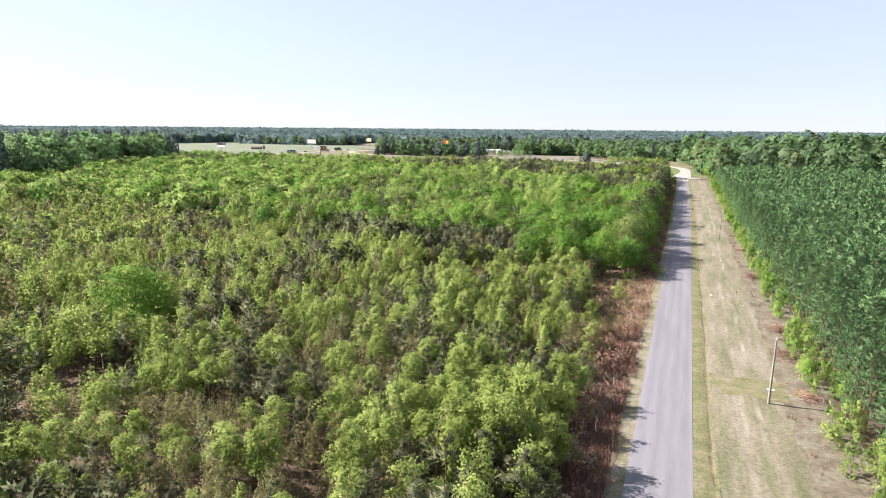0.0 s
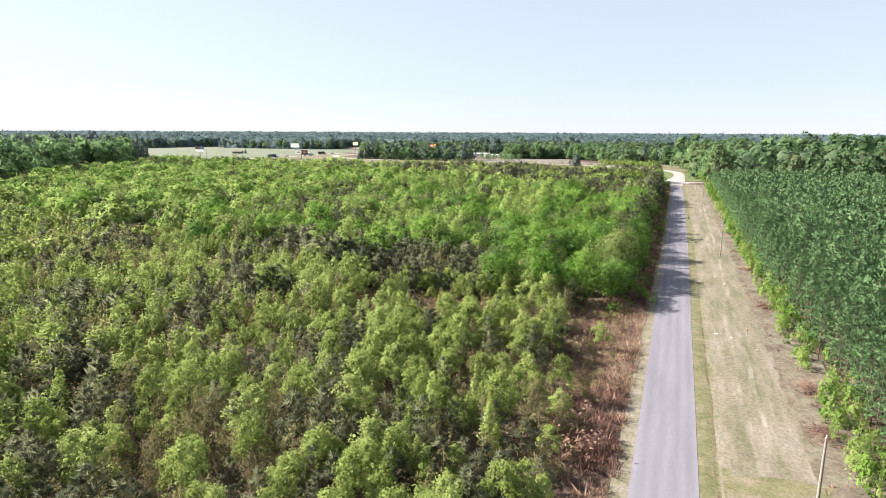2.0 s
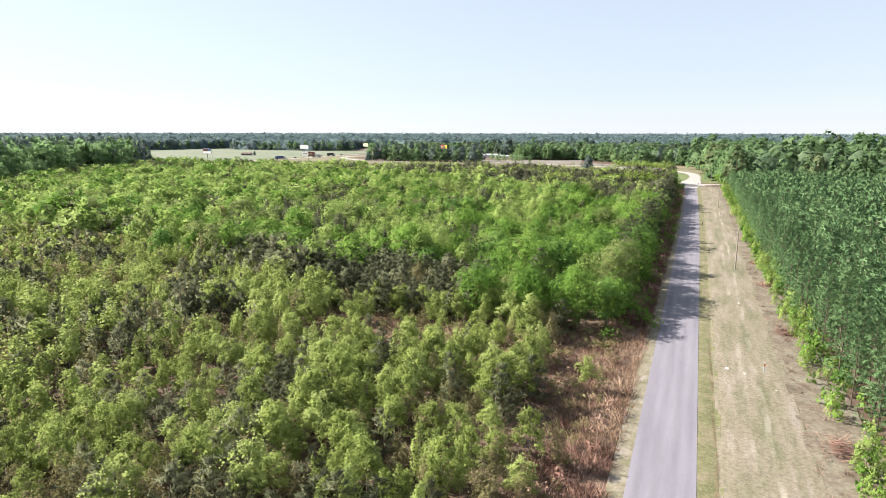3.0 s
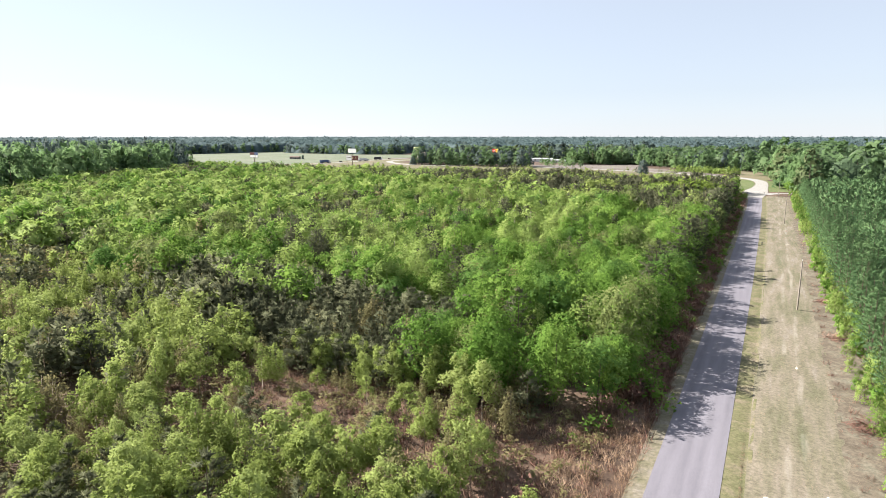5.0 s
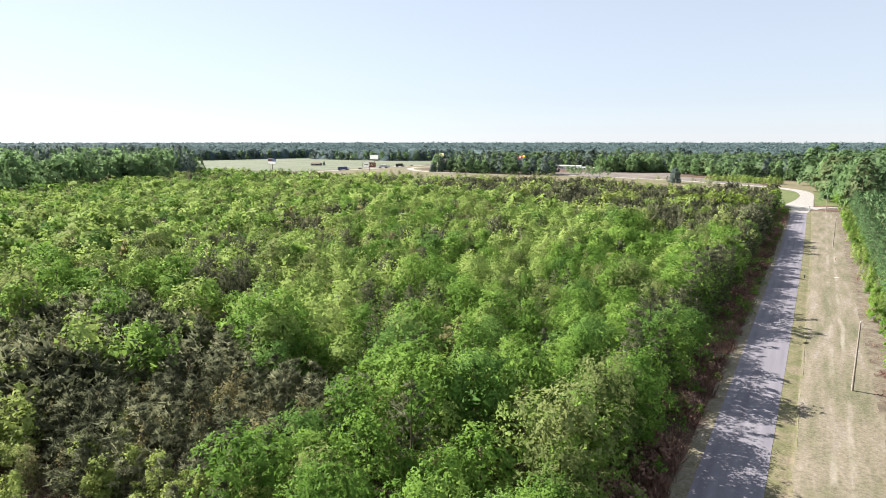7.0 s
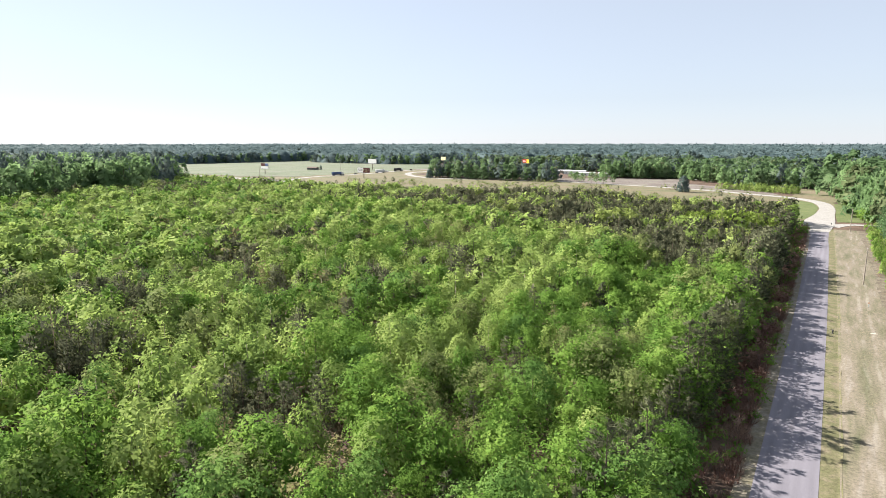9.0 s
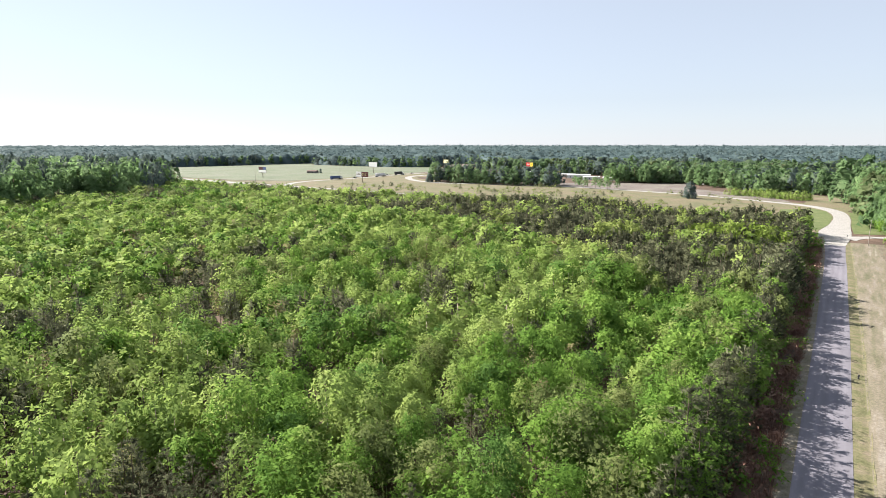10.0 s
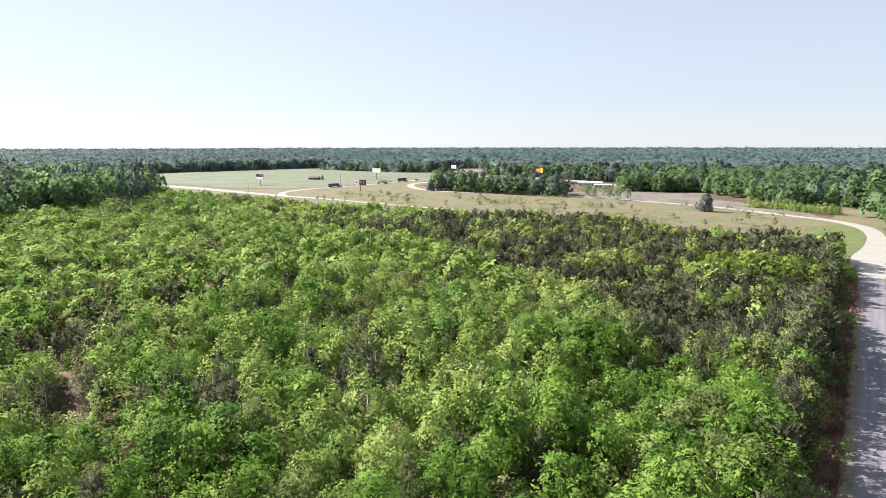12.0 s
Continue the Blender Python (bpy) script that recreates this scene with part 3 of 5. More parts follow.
def pine_crown(h, w, n, length, base=0.3, whorls=7, per=6, aspect=0.16, top=0.12):
    """Whorls of limbs ending in needle tufts."""
    tips, dirs = [], []
    for i in range(whorls):
        u = i / (whorls - 1)
        z = h * (base + (0.96 - base) * u)
        rr = w / 2 * ((1 - u) ** 0.65 + top) * (0.75 + 0.25 * math.sin(min(1, u * 4) * 1.57))
        for k in range(max(3, int(per * (1 - 0.45 * u)))):
            t = rng.random() * 2 * math.pi
            for q in (0.45, 0.75, 1.0):
                d = rr * q * (0.8 + 0.4 * rng.random())
                tips.append((d * math.cos(t), d * math.sin(t), z + d * 0.3 + rng.normal(0, 0.1)))
                dirs.append((math.cos(t), math.sin(t), 0.7))
    tips, dirs = np.array(tips), np.array(dirs)
    i = rng.integers(0, len(tips), n)
    D = dirs[i] + rng.normal(0, 0.75, (n, 3))
    D /= np.linalg.norm(D, axis=1, keepdims=True)
    L = length * (0.7 + 0.6 * rng.random(n))
    P = tips[i] + rng.normal(0, 0.1 * length / 0.4, (n, 3)) + D * L[:, None] * 0.6
    N = rng.normal(size=(n, 3)) + [0, 0, 0.6]
    N -= (N * D).sum(1, keepdims=True) * D
    shade = unit(np.column_stack([P[:, :2], np.zeros(n)])) * 0.8 + dirs[i] * 0.3 + [0, 0, 0.45] + rng.normal(0, 0.25, (n, 3))
    return leaf_tris(P, N, L, aspect, D, shade=shade)


# Kinds of tree: (crown maker, wood maker, crown material, bark); made as near, middle and far models.
KINDS = {
    "sapling": dict(near=lambda: (wood(5.6, 0.045, 6, 0.02, 3, spread=0.16, n=4), sapling_crown(6.0, 3.6, 1500, 0.104)),
                    mid=lambda: (stem(5.0, 0.05), sapling_crown(6.0, 3.5, 360, 0.195, 0.3)),
                    far=lambda: (stem(5.0, 0.06), sapling_crown(6.0, 3.4, 84, 0.38, 0.4, 4)), leaf=M_SAP, bark=M_PALEBARK),
    "budding": dict(near=lambda: (wood(5.0, 0.05, 9, 0.03, 3, spread=0.2, n=4), sapling_crown(5.3, 3.4, 1000, 0.09, 0.12, 8)),
                    mid=lambda: (wood(5.0, 0.05, 2, 0.03, 3, n=3), sapling_crown(5.3, 3.3, 230, 0.175, 0.25)),
                    far=lambda: (stem(4.6, 0.06), sapling_crown(5.3, 3.3, 64, 0.36, 0.35, 4)), leaf=M_BUD, bark=M_PALEBARK),
    "young_pine": dict(near=lambda: (wood(4.8, 0.07, 4, 0.02, 3, spread=0.2, n=3), pine_crown(5.2, 3.3, 900, 0.26, 0.14, aspect=0.19)),
                       mid=lambda: (stem(4.8, 0.07), pine_crown(5.2, 3.3, 210, 0.38, 0.2, aspect=0.40)),
                       far=lambda: (stem(4.8, 0.08), pine_crown(5.2, 3.1, 76, 0.42, 0.25, aspect=0.6)), leaf=M_YPINE, bark=M_BARK),
    "broad": dict(near=lambda: (wood(8.0, 0.12, 6, 0.03, 4, 0.26, n=4), broad_crown(9.2, 7.5, 2600, 0.145, 26, 0.22)),
                  mid=lambda: (stem(8.0, 0.12), broad_crown(9.2, 7.4, 900, 0.25, 15, 0.24)),
                  far=lambda: (stem(8.0, 0.13), broad_crown(9.2, 7.6, 230, 0.45, 9, 0.3)), leaf=M_BROAD, bark=M_BARK),
    "pine": dict(near=lambda: (wood(9.6, 0.13, 7, 0.015, 4, 0.2, n=4), pine_crown(10.4, 4.8, 1600, 0.24, 0.12, 11, 8, aspect=0.2)),
                 mid=lambda: (stem(9.6, 0.13), plume_crown(9.6, 5.2, 440, 0.335, 0.28, 0.42, 0.38, 0.2, True)),
                 far=lambda: (stem(9.6, 0.13), plume_crown(9.6, 5.2, 139, 0.539, 0.4, 0.42, 0.48, 0.17, True)), leaf=M_PINE, bark=M_BARK),
    "plantation_pine": dict(near=lambda: (wood(10.4, 0.11, 6, 0.012, 4, 0.12, 0.3, n=4), pine_crown(11.0, 4.0, 1150, 0.24, 0.2, 11, 7, aspect=0.2)),
                            mid=lambda: (stem(10.4, 0.11), plume_crown(11.0, 3.9, 360, 0.32, 0.4, 0.55, 0.36, 0.15, True)),
                            far=lambda: (stem(10.4, 0.12), plume_crown(11.0, 4.1, 110, 0.522, 0.5, 0.55, 0.48, 0.13, True)), leaf=M_PLANT, bark=M_BARK),
    "old": dict(near=lambda: (wood(14, 0.25, 7, 0.02, 5, 0.3), broad_crown(16.5, 10, 900, 0.4, 20, 0.12)),
                mid=lambda: (wood(14, 0.25, 2, 0.02, 3, n=3), plume_crown(16.5, 11, 480, 0.66, 0.12, 0.4, 0.6, 0.17)),
                far=lambda: (stem(14, 0.25), plume_crown(16.5, 11.5, 190, 1.0, 0.08, 0.4, 0.6, 0.17)),
                edge=lambda: (stem(14, 0.3), plume_crown(16.5, 13, 60, 1.8, 0.15, 0.42, 0.6, 0.15)), leaf=M_OLD, bark=M_BARK),
    "lime": dict(near=lambda: (wood(7, 0.10, 4, 0.03, 4, n=3), broad_crown(8.4, 4.6, 600, 0.2)),
                 mid=lambda: (stem(7, 0.10), plume_crown(8.4, 5.6, 380, 0.26, 0.06, 0.42)),
                 far=lambda: (stem(7, 0.1), plume_crown(8.4, 5.6, 190, 0.39, 0.1, 0.42)), leaf=M_LIME, bark=M_BARK),
    "dark_round": dict(near=lambda: (wood(9, 0.22, 9, 0.02, 6, 0.35), plume_crown(11.0, 10.5, 2300, 0.33, 0.04, 0.4, 0.6, 0.12)), leaf=M_HAZEPINE, bark=M_BARK),
    "round": dict(near=lambda: (wood(9, 0.22, 9, 0.02, 6, 0.35), broad_crown(10.6, 10.5, 5600, 0.18, 34, 0.08)), leaf=M_TALL, bark=M_BARK),
    "shrub": dict(mid=lambda: (stem(0.9, 0.03), shrub_crown(1.6, 2.2, 54, 0.15)), leaf=M_BUD, bark=M_PALEBARK),
    "brush": dict(mid=lambda: (stem(0.6, 0.02), tuft_crown(1.3, 1.3, 30, 0.05)), leaf=M_BROWNTWIG, bark=M_BROWNTWIG),
    "grass": dict(mid=lambda: (stem(0.3, 0.02), tuft_crown(0.8, 1.1, 20, 0.04)), leaf=M_TANGRASS, bark=M_TANGRASS),
}
KINDS["tall_sapling"] = dict(near=lambda: (wood(5.6, 0.045, 6, 0.02, 3, spread=0.16, n=4), plume_crown(6.2, 4.4, 1600, 0.125, 0.16, 0.45)),
                             mid=lambda: (stem(5.4, 0.06), plume_crown(6.2, 4.4, 680, 0.18, 0.2, 0.5)),
                             far=lambda: (stem(5.4, 0.07), plume_crown(6.2, 4.8, 220, 0.345, 0.3, 0.45)), leaf=M_TALL, bark=M_PALEBARK)
KINDS["gold_sapling"] = dict(KINDS["tall_sapling"], leaf=M_SAP)
KINDS["broad_cool"] = dict(KINDS["broad"], leaf=M_COOL)
KINDS["broad_olive"] = dict(KINDS["broad"], leaf=M_OLIVE)
MODELS = {}


def model(kind, lod, i):
    key = (kind, lod, i)
    if key not in MODELS:
        MODELS[key] = KINDS[kind][lod]()
    return MODELS[key]


def tree_stuff(name, kind, lod, places, label, leaf=None, variants=6, category="trees"):
    """places: n x 4 of x, y, scale, width; one joined mesh."""
    places = np.asarray(places)
    if not len(places):
        return None
    leaf = leaf or KINDS[kind]["leaf"]
    pick = rng.integers(0, variants, len(places))
    turn = rng.random(len(places)) * 2 * math.pi
    VS, FS, MI, NS, o = [], [], [], [], 0
    for i in range(variants):
        sel = np.where(pick == i)[0]
        if not len(sel):
            continue
        (wv, wf), (lv, lf, ln) = model(kind, lod, i)
        V = np.concatenate([wv, lv]); F = np.concatenate([wf, lf + len(wv)])
        N = np.concatenate([unit(np.column_stack([wv[:, :2], np.full(len(wv), 0.01)])), ln])
        mi = np.concatenate([np.zeros(len(wf)), np.ones(len(lf))])
        c, s = np.cos(turn[sel])[:, None], np.sin(turn[sel])[:, None]
        sc, wd = places[sel, 2][:, None], places[sel, 3][:, None]
        X = (V[:, 0] * c - V[:, 1] * s) * sc * wd + places[sel, 0][:, None]
        Y = (V[:, 0] * s + V[:, 1] * c) * sc * wd + places[sel, 1][:, None]
        Z = V[:, 2] * sc
        VS.append(np.stack([X, Y, Z], -1).reshape(-1, 3))
        NS.append(np.stack([N[:, 0] * c - N[:, 1] * s, N[:, 0] * s + N[:, 1] * c, N[:, 2] + 0 * c], -1).reshape(-1, 3))
        FS.append((F[None] + (np.arange(len(sel)) * len(V))[:, None, None] + o).reshape(-1, 3))
        MI.append(np.tile(mi, len(sel)))
        o += len(sel) * len(V)
    ob = new(name, mesh_from(name, np.concatenate(VS), [np.concatenate(FS)], [KINDS[kind]["bark"], leaf], np.concatenate(MI), normals=np.concatenate(NS)))
    return tagged(ob, label, category, kind="stuff")


def tree_things(name, kind, places, labels, group, leaf=None, variants=6):
    """Each tree a thing of its own: trunk and crown."""
    protos = []
    for j, (x, y, s, w) in enumerate(places):
        i = j % variants
        m = pose(x, y, 0.0, 0, 0, rng.random() * 360) @ Matrix.Diagonal((s * w, s * w, s, 1))
        if i >= len(protos):
            (wv, wf), (lv, lf, ln) = model(kind, "near", i)
            root = new(name)
            for nm, v, f, mt, nr in (("trunk", wv, wf, KINDS[kind]["bark"], None), ("crown", lv, lf, leaf or KINDS[kind]["leaf"], ln)):
                ob = new(nm, mesh_from(nm, v, [f], [mt], smooth=nm == "trunk", normals=nr))
                ob.parent = root
            tagged(root, labels[i % len(labels)], "tree", group)
            protos.append(root)
            root.matrix_basis = m
        else:
            o = copy_thing(protos[i], Matrix())
            o.matrix_basis = m


def scatter(x0, x1, y0, y1, step, jitter=0.45):
    gx, gy = np.meshgrid(np.arange(x0, x1, step), np.arange(y0, y1, step))
    P = np.stack([gx.ravel(), gy.ravel()], 1)
    return P + rng.uniform(-jitter, jitter, P.shape) * step


def fbm(P, scale, seed=0.0):
    return np.array([noise.noise((x * scale + seed, y * scale - seed, seed)) for x, y in P])


EDGE = ((-9, 470), (-14, 490), (-33, 509), (-67, 506), (-109, 514), (-143, 519), (-167, 502), (-206, 496), (-280, 488), (-341, 496), (-403, 496), (-495, 508), (-700, 560))
ex, ey = np.array([e[0] for e in EDGE])[::-1], np.array([e[1] for e in EDGE])[::-1]


def sized(P, s0, s1, w0=0.85, w1=1.2):
    return np.column_stack([P, rng.uniform(s0, s1, len(P)), rng.uniform(w0, w1, len(P))])


# ---- the young wood beside the road ----
def inside(P, poly):
    x, y = P[:, 0], P[:, 1]
    r = np.zeros(len(P), bool)
    j = len(poly) - 1
    for i in range(len(poly)):
        (xi, yi), (xj, yj) = poly[i], poly[j]
        c = ((yi > y) != (yj > y)) & (x < (xj - xi) * (y - yi) / (yj - yi + 1e-12) + xi)
        r ^= c
        j = i
    return r


def zone_top(x):
    """Where the low saplings end and the taller wood begins."""
    return 145 + np.clip(-60 - x, 0, 100) * 0.3


def pine_line(x):
    return np.interp(x, [-300, -236, -175, -106, -68, -32, -18, -9], [440, 400, 414, 389, 350, 318, 332, 300])


def lod_of(P, kind_big=False):
    """0 near, 1 middle, 2 far."""
    x, y = P[:, 0], P[:, 1]
    near = (x > -62) & (y > 34) & (y < 262)
    mid = (x > -140) & (y > 30) & (y < 345)
    return np.where(near, 0, np.where(mid, 1, 2))


WOOD = {}       # (kind, lod) -> list of rows


def plant(kind, P, s0, s1, w0=0.85, w1=1.2):
    if not len(P):
        return
    if kind == "broad":
        # some of another species among them
        c = rng.random(len(P)) + 0.5 * fbm(P, 0.05, 21.0)
        plant("broad_cool", P[c < 0.17], s0 * 0.9, s1, w0, w1)
        plant("broad_olive", P[c > 0.84], s0, s1 * 1.05, w0 * 0.9, w1)
        P = P[(c >= 0.17) & (c <= 0.84)]
    # thinner where the camera never looks
    aside = (P[:, 0] < -1.65 * P[:, 1] - 15) & (P[:, 0] < -2.9 * (P[:, 1] - 204) - 15)
    keep = ~aside | (rng.random(len(P)) < 0.32)
    P, aside = P[keep], aside[keep]
    rows = sized(P, s0, s1, w0, w1)
    rows[:, 3] *= np.where(aside, 1.75, 1.0)
    rows[:, 2] *= 1 + 0.42 * fbm(P, 0.045, 12.0)
    L = lod_of(P)
    for k in (0, 1, 2):
        WOOD.setdefault((kind, k), []).append(rows[L == k])


# low saplings and small pines
P = scatter(-340, -8.3, -60, 215, 2.35)
P = P[(P[:, 1] < zone_top(P[:, 0]) + 3 + 8 * fbm(P, 0.06)) & ((P[:, 0] > -100) | (rng.random(len(P)) < 0.72)) & ((P[:, 0] > -180) | (rng.random(len(P)) < 0.6)) & (P[:, 1] > -40)]
clearing = (np.abs(P[:, 1] - 134 - 0.10 * (P[:, 0] + 40)) < 9.5 + 5 * fbm(P, 0.09, 17.0)) & (P[:, 0] > -60)
gap = clearing | (np.hypot(P[:, 0] + 72, P[:, 1] - 52) < 6.5) | ((P[:, 0] > -16.5 + 2 * fbm(P, 0.1, 31.0)) & (P[:, 1] > 100)) | (P[:, 0] > -10.4) | (np.hypot(P[:, 0] + 82, P[:, 1] - 73) < 8)
P = P[~gap | (rng.random(len(P)) < np.where(P[:, 0] > -17, 0.05, 0.27))]
thin = fbm(P, 0.11, 9.0)
P = P[(thin < 0.28) | (rng.random(len(P)) < 0.4)]
c1, c2, r = fbm(P, 0.055, 2.0), fbm(P, 0.035, 5.0), rng.random(len(P))
is_pine = r < np.clip(0.20 + 0.9 * c1, 0.05, 0.75)
is_bud = ~is_pine & (rng.random(len(P)) < np.clip(0.33 + 0.8 * c2, 0.08, 0.75))
plant("young_pine", P[is_pine], 0.7, 1.3)
plant("budding", P[is_bud], 0.7, 1.2)
plant("sapling", P[~is_pine & ~is_bud], 0.7, 1.28)

# taller green wood
P = scatter(-330, -8.0, 128, 520, 4.8)
ok = (P[:, 1] > zone_top(P[:, 0]) + 6 * fbm(P, 0.06)) & (P[:, 1] < np.interp(P[:, 0], ex, ey) - 2) & (P[:, 1] < pine_line(P[:, 0]) + 14 * fbm(P, 0.04, 3.0)) & (P[:, 0] < -13.2 - 1.0 * (P[:, 1] > 280) - np.maximum(0, 158 - P[:, 1]) * 0.25)
P = P[ok]
c1, r = fbm(P, 0.028, 3.0), rng.random(len(P))
belt = (P[:, 1] < zone_top(P[:, 0]) + 27) & (P[:, 0] < -38) & (P[:, 0] > -104)
clumps = ((-108, 246, 10), (-124, 222, 9), (-96, 200, 8), (-77, 227, 7), (-88, 257, 9), (-73, 281, 7), (-56, 198, 7), (-92, 304, 8), (-140, 262, 9), (-150, 300, 8), (-180, 250, 10), (-40, 232, 4))
dark = np.zeros(len(P), bool)
for cx, cy, cr in clumps:
    dark |= np.hypot(P[:, 0] - cx, P[:, 1] - cy) < cr * (1 + 0.5 * c1)
road = P[:, 0] > -13.5
deep = P[:, 0] < -46
pineness = np.where(belt, 0.88, np.where(road, np.where(P[:, 1] > 196, 0.62, 0.0), np.where(dark, 0.85, np.where(deep, 0.07, 0.04))))
is_pine = r < pineness
q = rng.random(len(P))
is_sap = ~is_pine & (q < np.where(deep, 0.55 + 0.5 * fbm(P, 0.02, 8.0), 0.08))
is_bud = ~is_pine & ~is_sap & (q > 0.93)
plant("pine", P[is_pine & ~belt], 0.78, 1.08)
plant("young_pine", P[is_pine & belt], 1.1, 1.55)
plant("tall_sapling", P[is_sap], 1.2, 1.75, 1.0, 1.4)
plant("budding", P[is_bud], 1.3, 1.7, 1.0, 1.3)
plant("broad", P[~is_pine & ~is_sap & ~is_bud], 0.68, 1.22)

# the belt of close young pines behind the saplings
P = scatter(-106, -34, 136, 190, 2.7)
P = P[(P[:, 1] > zone_top(P[:, 0]) - 2 + 5 * fbm(P, 0.06)) & (P[:, 1] < zone_top(P[:, 0]) + 25 + 8 * fbm(P, 0.05, 4.0))]
r = rng.random(len(P))
plant("young_pine", P[r < 0.7], 1.0, 1.5, 0.95, 1.2)
plant("budding", P[r > 0.9], 1.0, 1.4)

# the front row along the verge
n = 128
P = np.column_stack([rng.uniform(-13.8, -10.6, n), np.linspace(152, 454, n) + rng.uniform(-0.9, 0.9, n)])
P[:, 0] += np.array([RX(y) + 0.45 for y in P[:, 1]])
r = rng.random(n)
is_pine = r < np.where(P[:, 1] < 188, 0.12, np.where(P[:, 1] < 300, 0.66, 0.8))
for sel, k in ((P[:, 1] < 262, 1.0), (P[:, 1] >= 262, 0.9)):
    plant("pine", P[is_pine & sel], 0.86 * k, 1.2 * k, 1.0, 1.3)
    plant("broad", P[~is_pine & sel], 0.86 * k, 1.2 * k, 0.92, 1.15)

# dark young pines at the far side
P = scatter(-330, -8.0, 290, 525, 3.3)
P = P[(P[:, 1] < np.interp(P[:, 0], ex, ey) - 1) & (P[:, 1] >= pine_line(P[:, 0]) + 14 * fbm(P, 0.04, 3.0)) & (P[:, 0] < -11.6 + (P[:, 1] - 300) * -0.012)]
patch = (((P[:, 0] + 34) / 19) ** 2 + ((P[:, 1] - 420) / 21) ** 2 < 1 + 0.6 * fbm(P, 0.08, 14.0))
yellow = (((P[:, 0] + 82) / 16) ** 2 + ((P[:, 1] - 354) / 16) ** 2 < 1) | (((P[:, 0] + 72) / 8) ** 2 + ((P[:, 1] - 398) / 10) ** 2 < 1) | (((P[:, 0] + 127) / 22) ** 2 + ((P[:, 1] - 338) / 20) ** 2 < 1)
r = rng.random(len(P))
is_lime = patch & (r < 0.85)
is_gold = ~is_lime & (r < np.where(yellow, 0.9, 0.03))
is_sap = ~is_lime & ~is_gold & (r < np.where(P[:, 0] < -200, 0.45, 0.08))
plant("lime", P[is_lime], 1.0, 1.35, 1.0, 1.3)
plant("tall_sapling", P[is_sap], 1.2, 1.7, 1.0, 1.35)
plant("gold_sapling", P[is_gold], 1.25, 1.75, 0.95, 1.25)
plant("pine", P[~is_lime & ~is_sap & ~is_gold], 0.66, 1.08, 0.8, 1.05)

# dark mixed trees towards the old wood, then the tall wood itself
P = scatter(-640, -325, 60, 560, 5.2)
P = P[(P[:, 1] < np.interp(P[:, 0], ex, ey) - 3)]
line = P[:, 0] + 372 + (P[:, 1] - 290) * 0.52 + 22 * fbm(P, 0.015, 9.0)
M = P[(line > 0) & (P[:, 0] > -560)]
r = rng.random(len(M)) + 0.5 * fbm(M, 0.02, 1.0)
plant("pine", M[r < 0.34], 0.7, 1.1, 1.0, 1.3)
plant("broad", M[(r >= 0.34) & (r < 0.75)], 0.7, 1.15, 1.0, 1.3)
plant("tall_sapling", M[r >= 0.75], 1.2, 1.7, 1.1, 1.4)
O = P[(line <= 0) & (line > -170) & (rng.random(len(P)) < 0.30)]
OLDWOOD = O[(O[:, 1] < 200) | (rng.random(len(O)) < 0.8)]

LABELS = {
    "tall_sapling": ["tall slim hardwood with fresh green leaves", "tall young tree with light green feathery crown"],
    "gold_sapling": ["pale yellow-green young hardwood among dark pines"],
    "sapling": ["slender yellow-green sapling with fresh spring leaves", "thin young hardwood with pale yellow-green leaves"],
    "budding": ["thin sapling with sparse olive-brown budding leaves", "bare-stemmed sapling just coming into leaf"],
    "young_pine": ["small dark grey-green young pine with open crown", "bushy young pine with dull green needles"],
    "broad": ["dense bright green broadleaf tree in full leaf", "rounded green hardwood with lobed leafy crown"],
    "broad_cool": ["deep green hardwood with dense rounded crown", "cool green tree in full leaf"],
    "broad_olive": ["olive-green hardwood with new spring leaves", "dull yellow-green tree coming into leaf"],
    "pine": ["dark green pine standing at the roadside edge", "shaggy grey-green pine with drooping limbs"],
    "lime": ["vivid lime-green young tree among dark pines"],
    "plantation_pine": ["tall straight plantation pine with dark green crown", "slim planted pine with bare lower trunk"],
    "old": ["tall mature green tree of the old wood"],
}
NAMES = {"gold_sapling": "pale_sapling", "tall_sapling": "tall_sapling", "sapling": "sapling", "budding": "budding_sapling", "young_pine": "young_pine", "broad": "broadleaf_tree", "broad_cool": "deep_green_tree", "broad_olive": "olive_green_tree", "pine": "roadside_pine", "lime": "lime_tree"}
LODS = ("near", "mid", "far")
for (kind, k), lists in sorted(WOOD.items()):
    rows = np.concatenate(lists)
    if k == 0:
        # those along the road are things of their own
        order = np.argsort(-rows[:, 0])
        own, rest = rows[order[:300]], rows[order[300:]]
        tree_things(NAMES[kind], kind, own, LABELS[kind], NAMES[kind] + "s of the roadside wood")
        rows = rest
    tree_stuff(NAMES[kind] + "_stand", kind, LODS[k], rows, "stand of many " + {"gold_sapling": "pale yellow-green young hardwoods", "tall_sapling": "tall light green young hardwoods", "sapling": "yellow-green saplings", "budding": "olive-brown budding saplings", "young_pine": "small dark young pines", "broad": "bright green broadleaf trees", "broad_cool": "deep green broadleaf trees", "broad_olive": "olive-green broadleaf trees", "pine": "dark grey-green pines", "lime": "lime-green young trees"}[kind] + " in the young wood")

# one round tree that stands out of the saplings
tree_things("round_tree", "round", [(-82, 73, 1.15, 1.05)], ["single rounded green tree standing out of low saplings"], "", leaf=M_BROAD, variants=1)

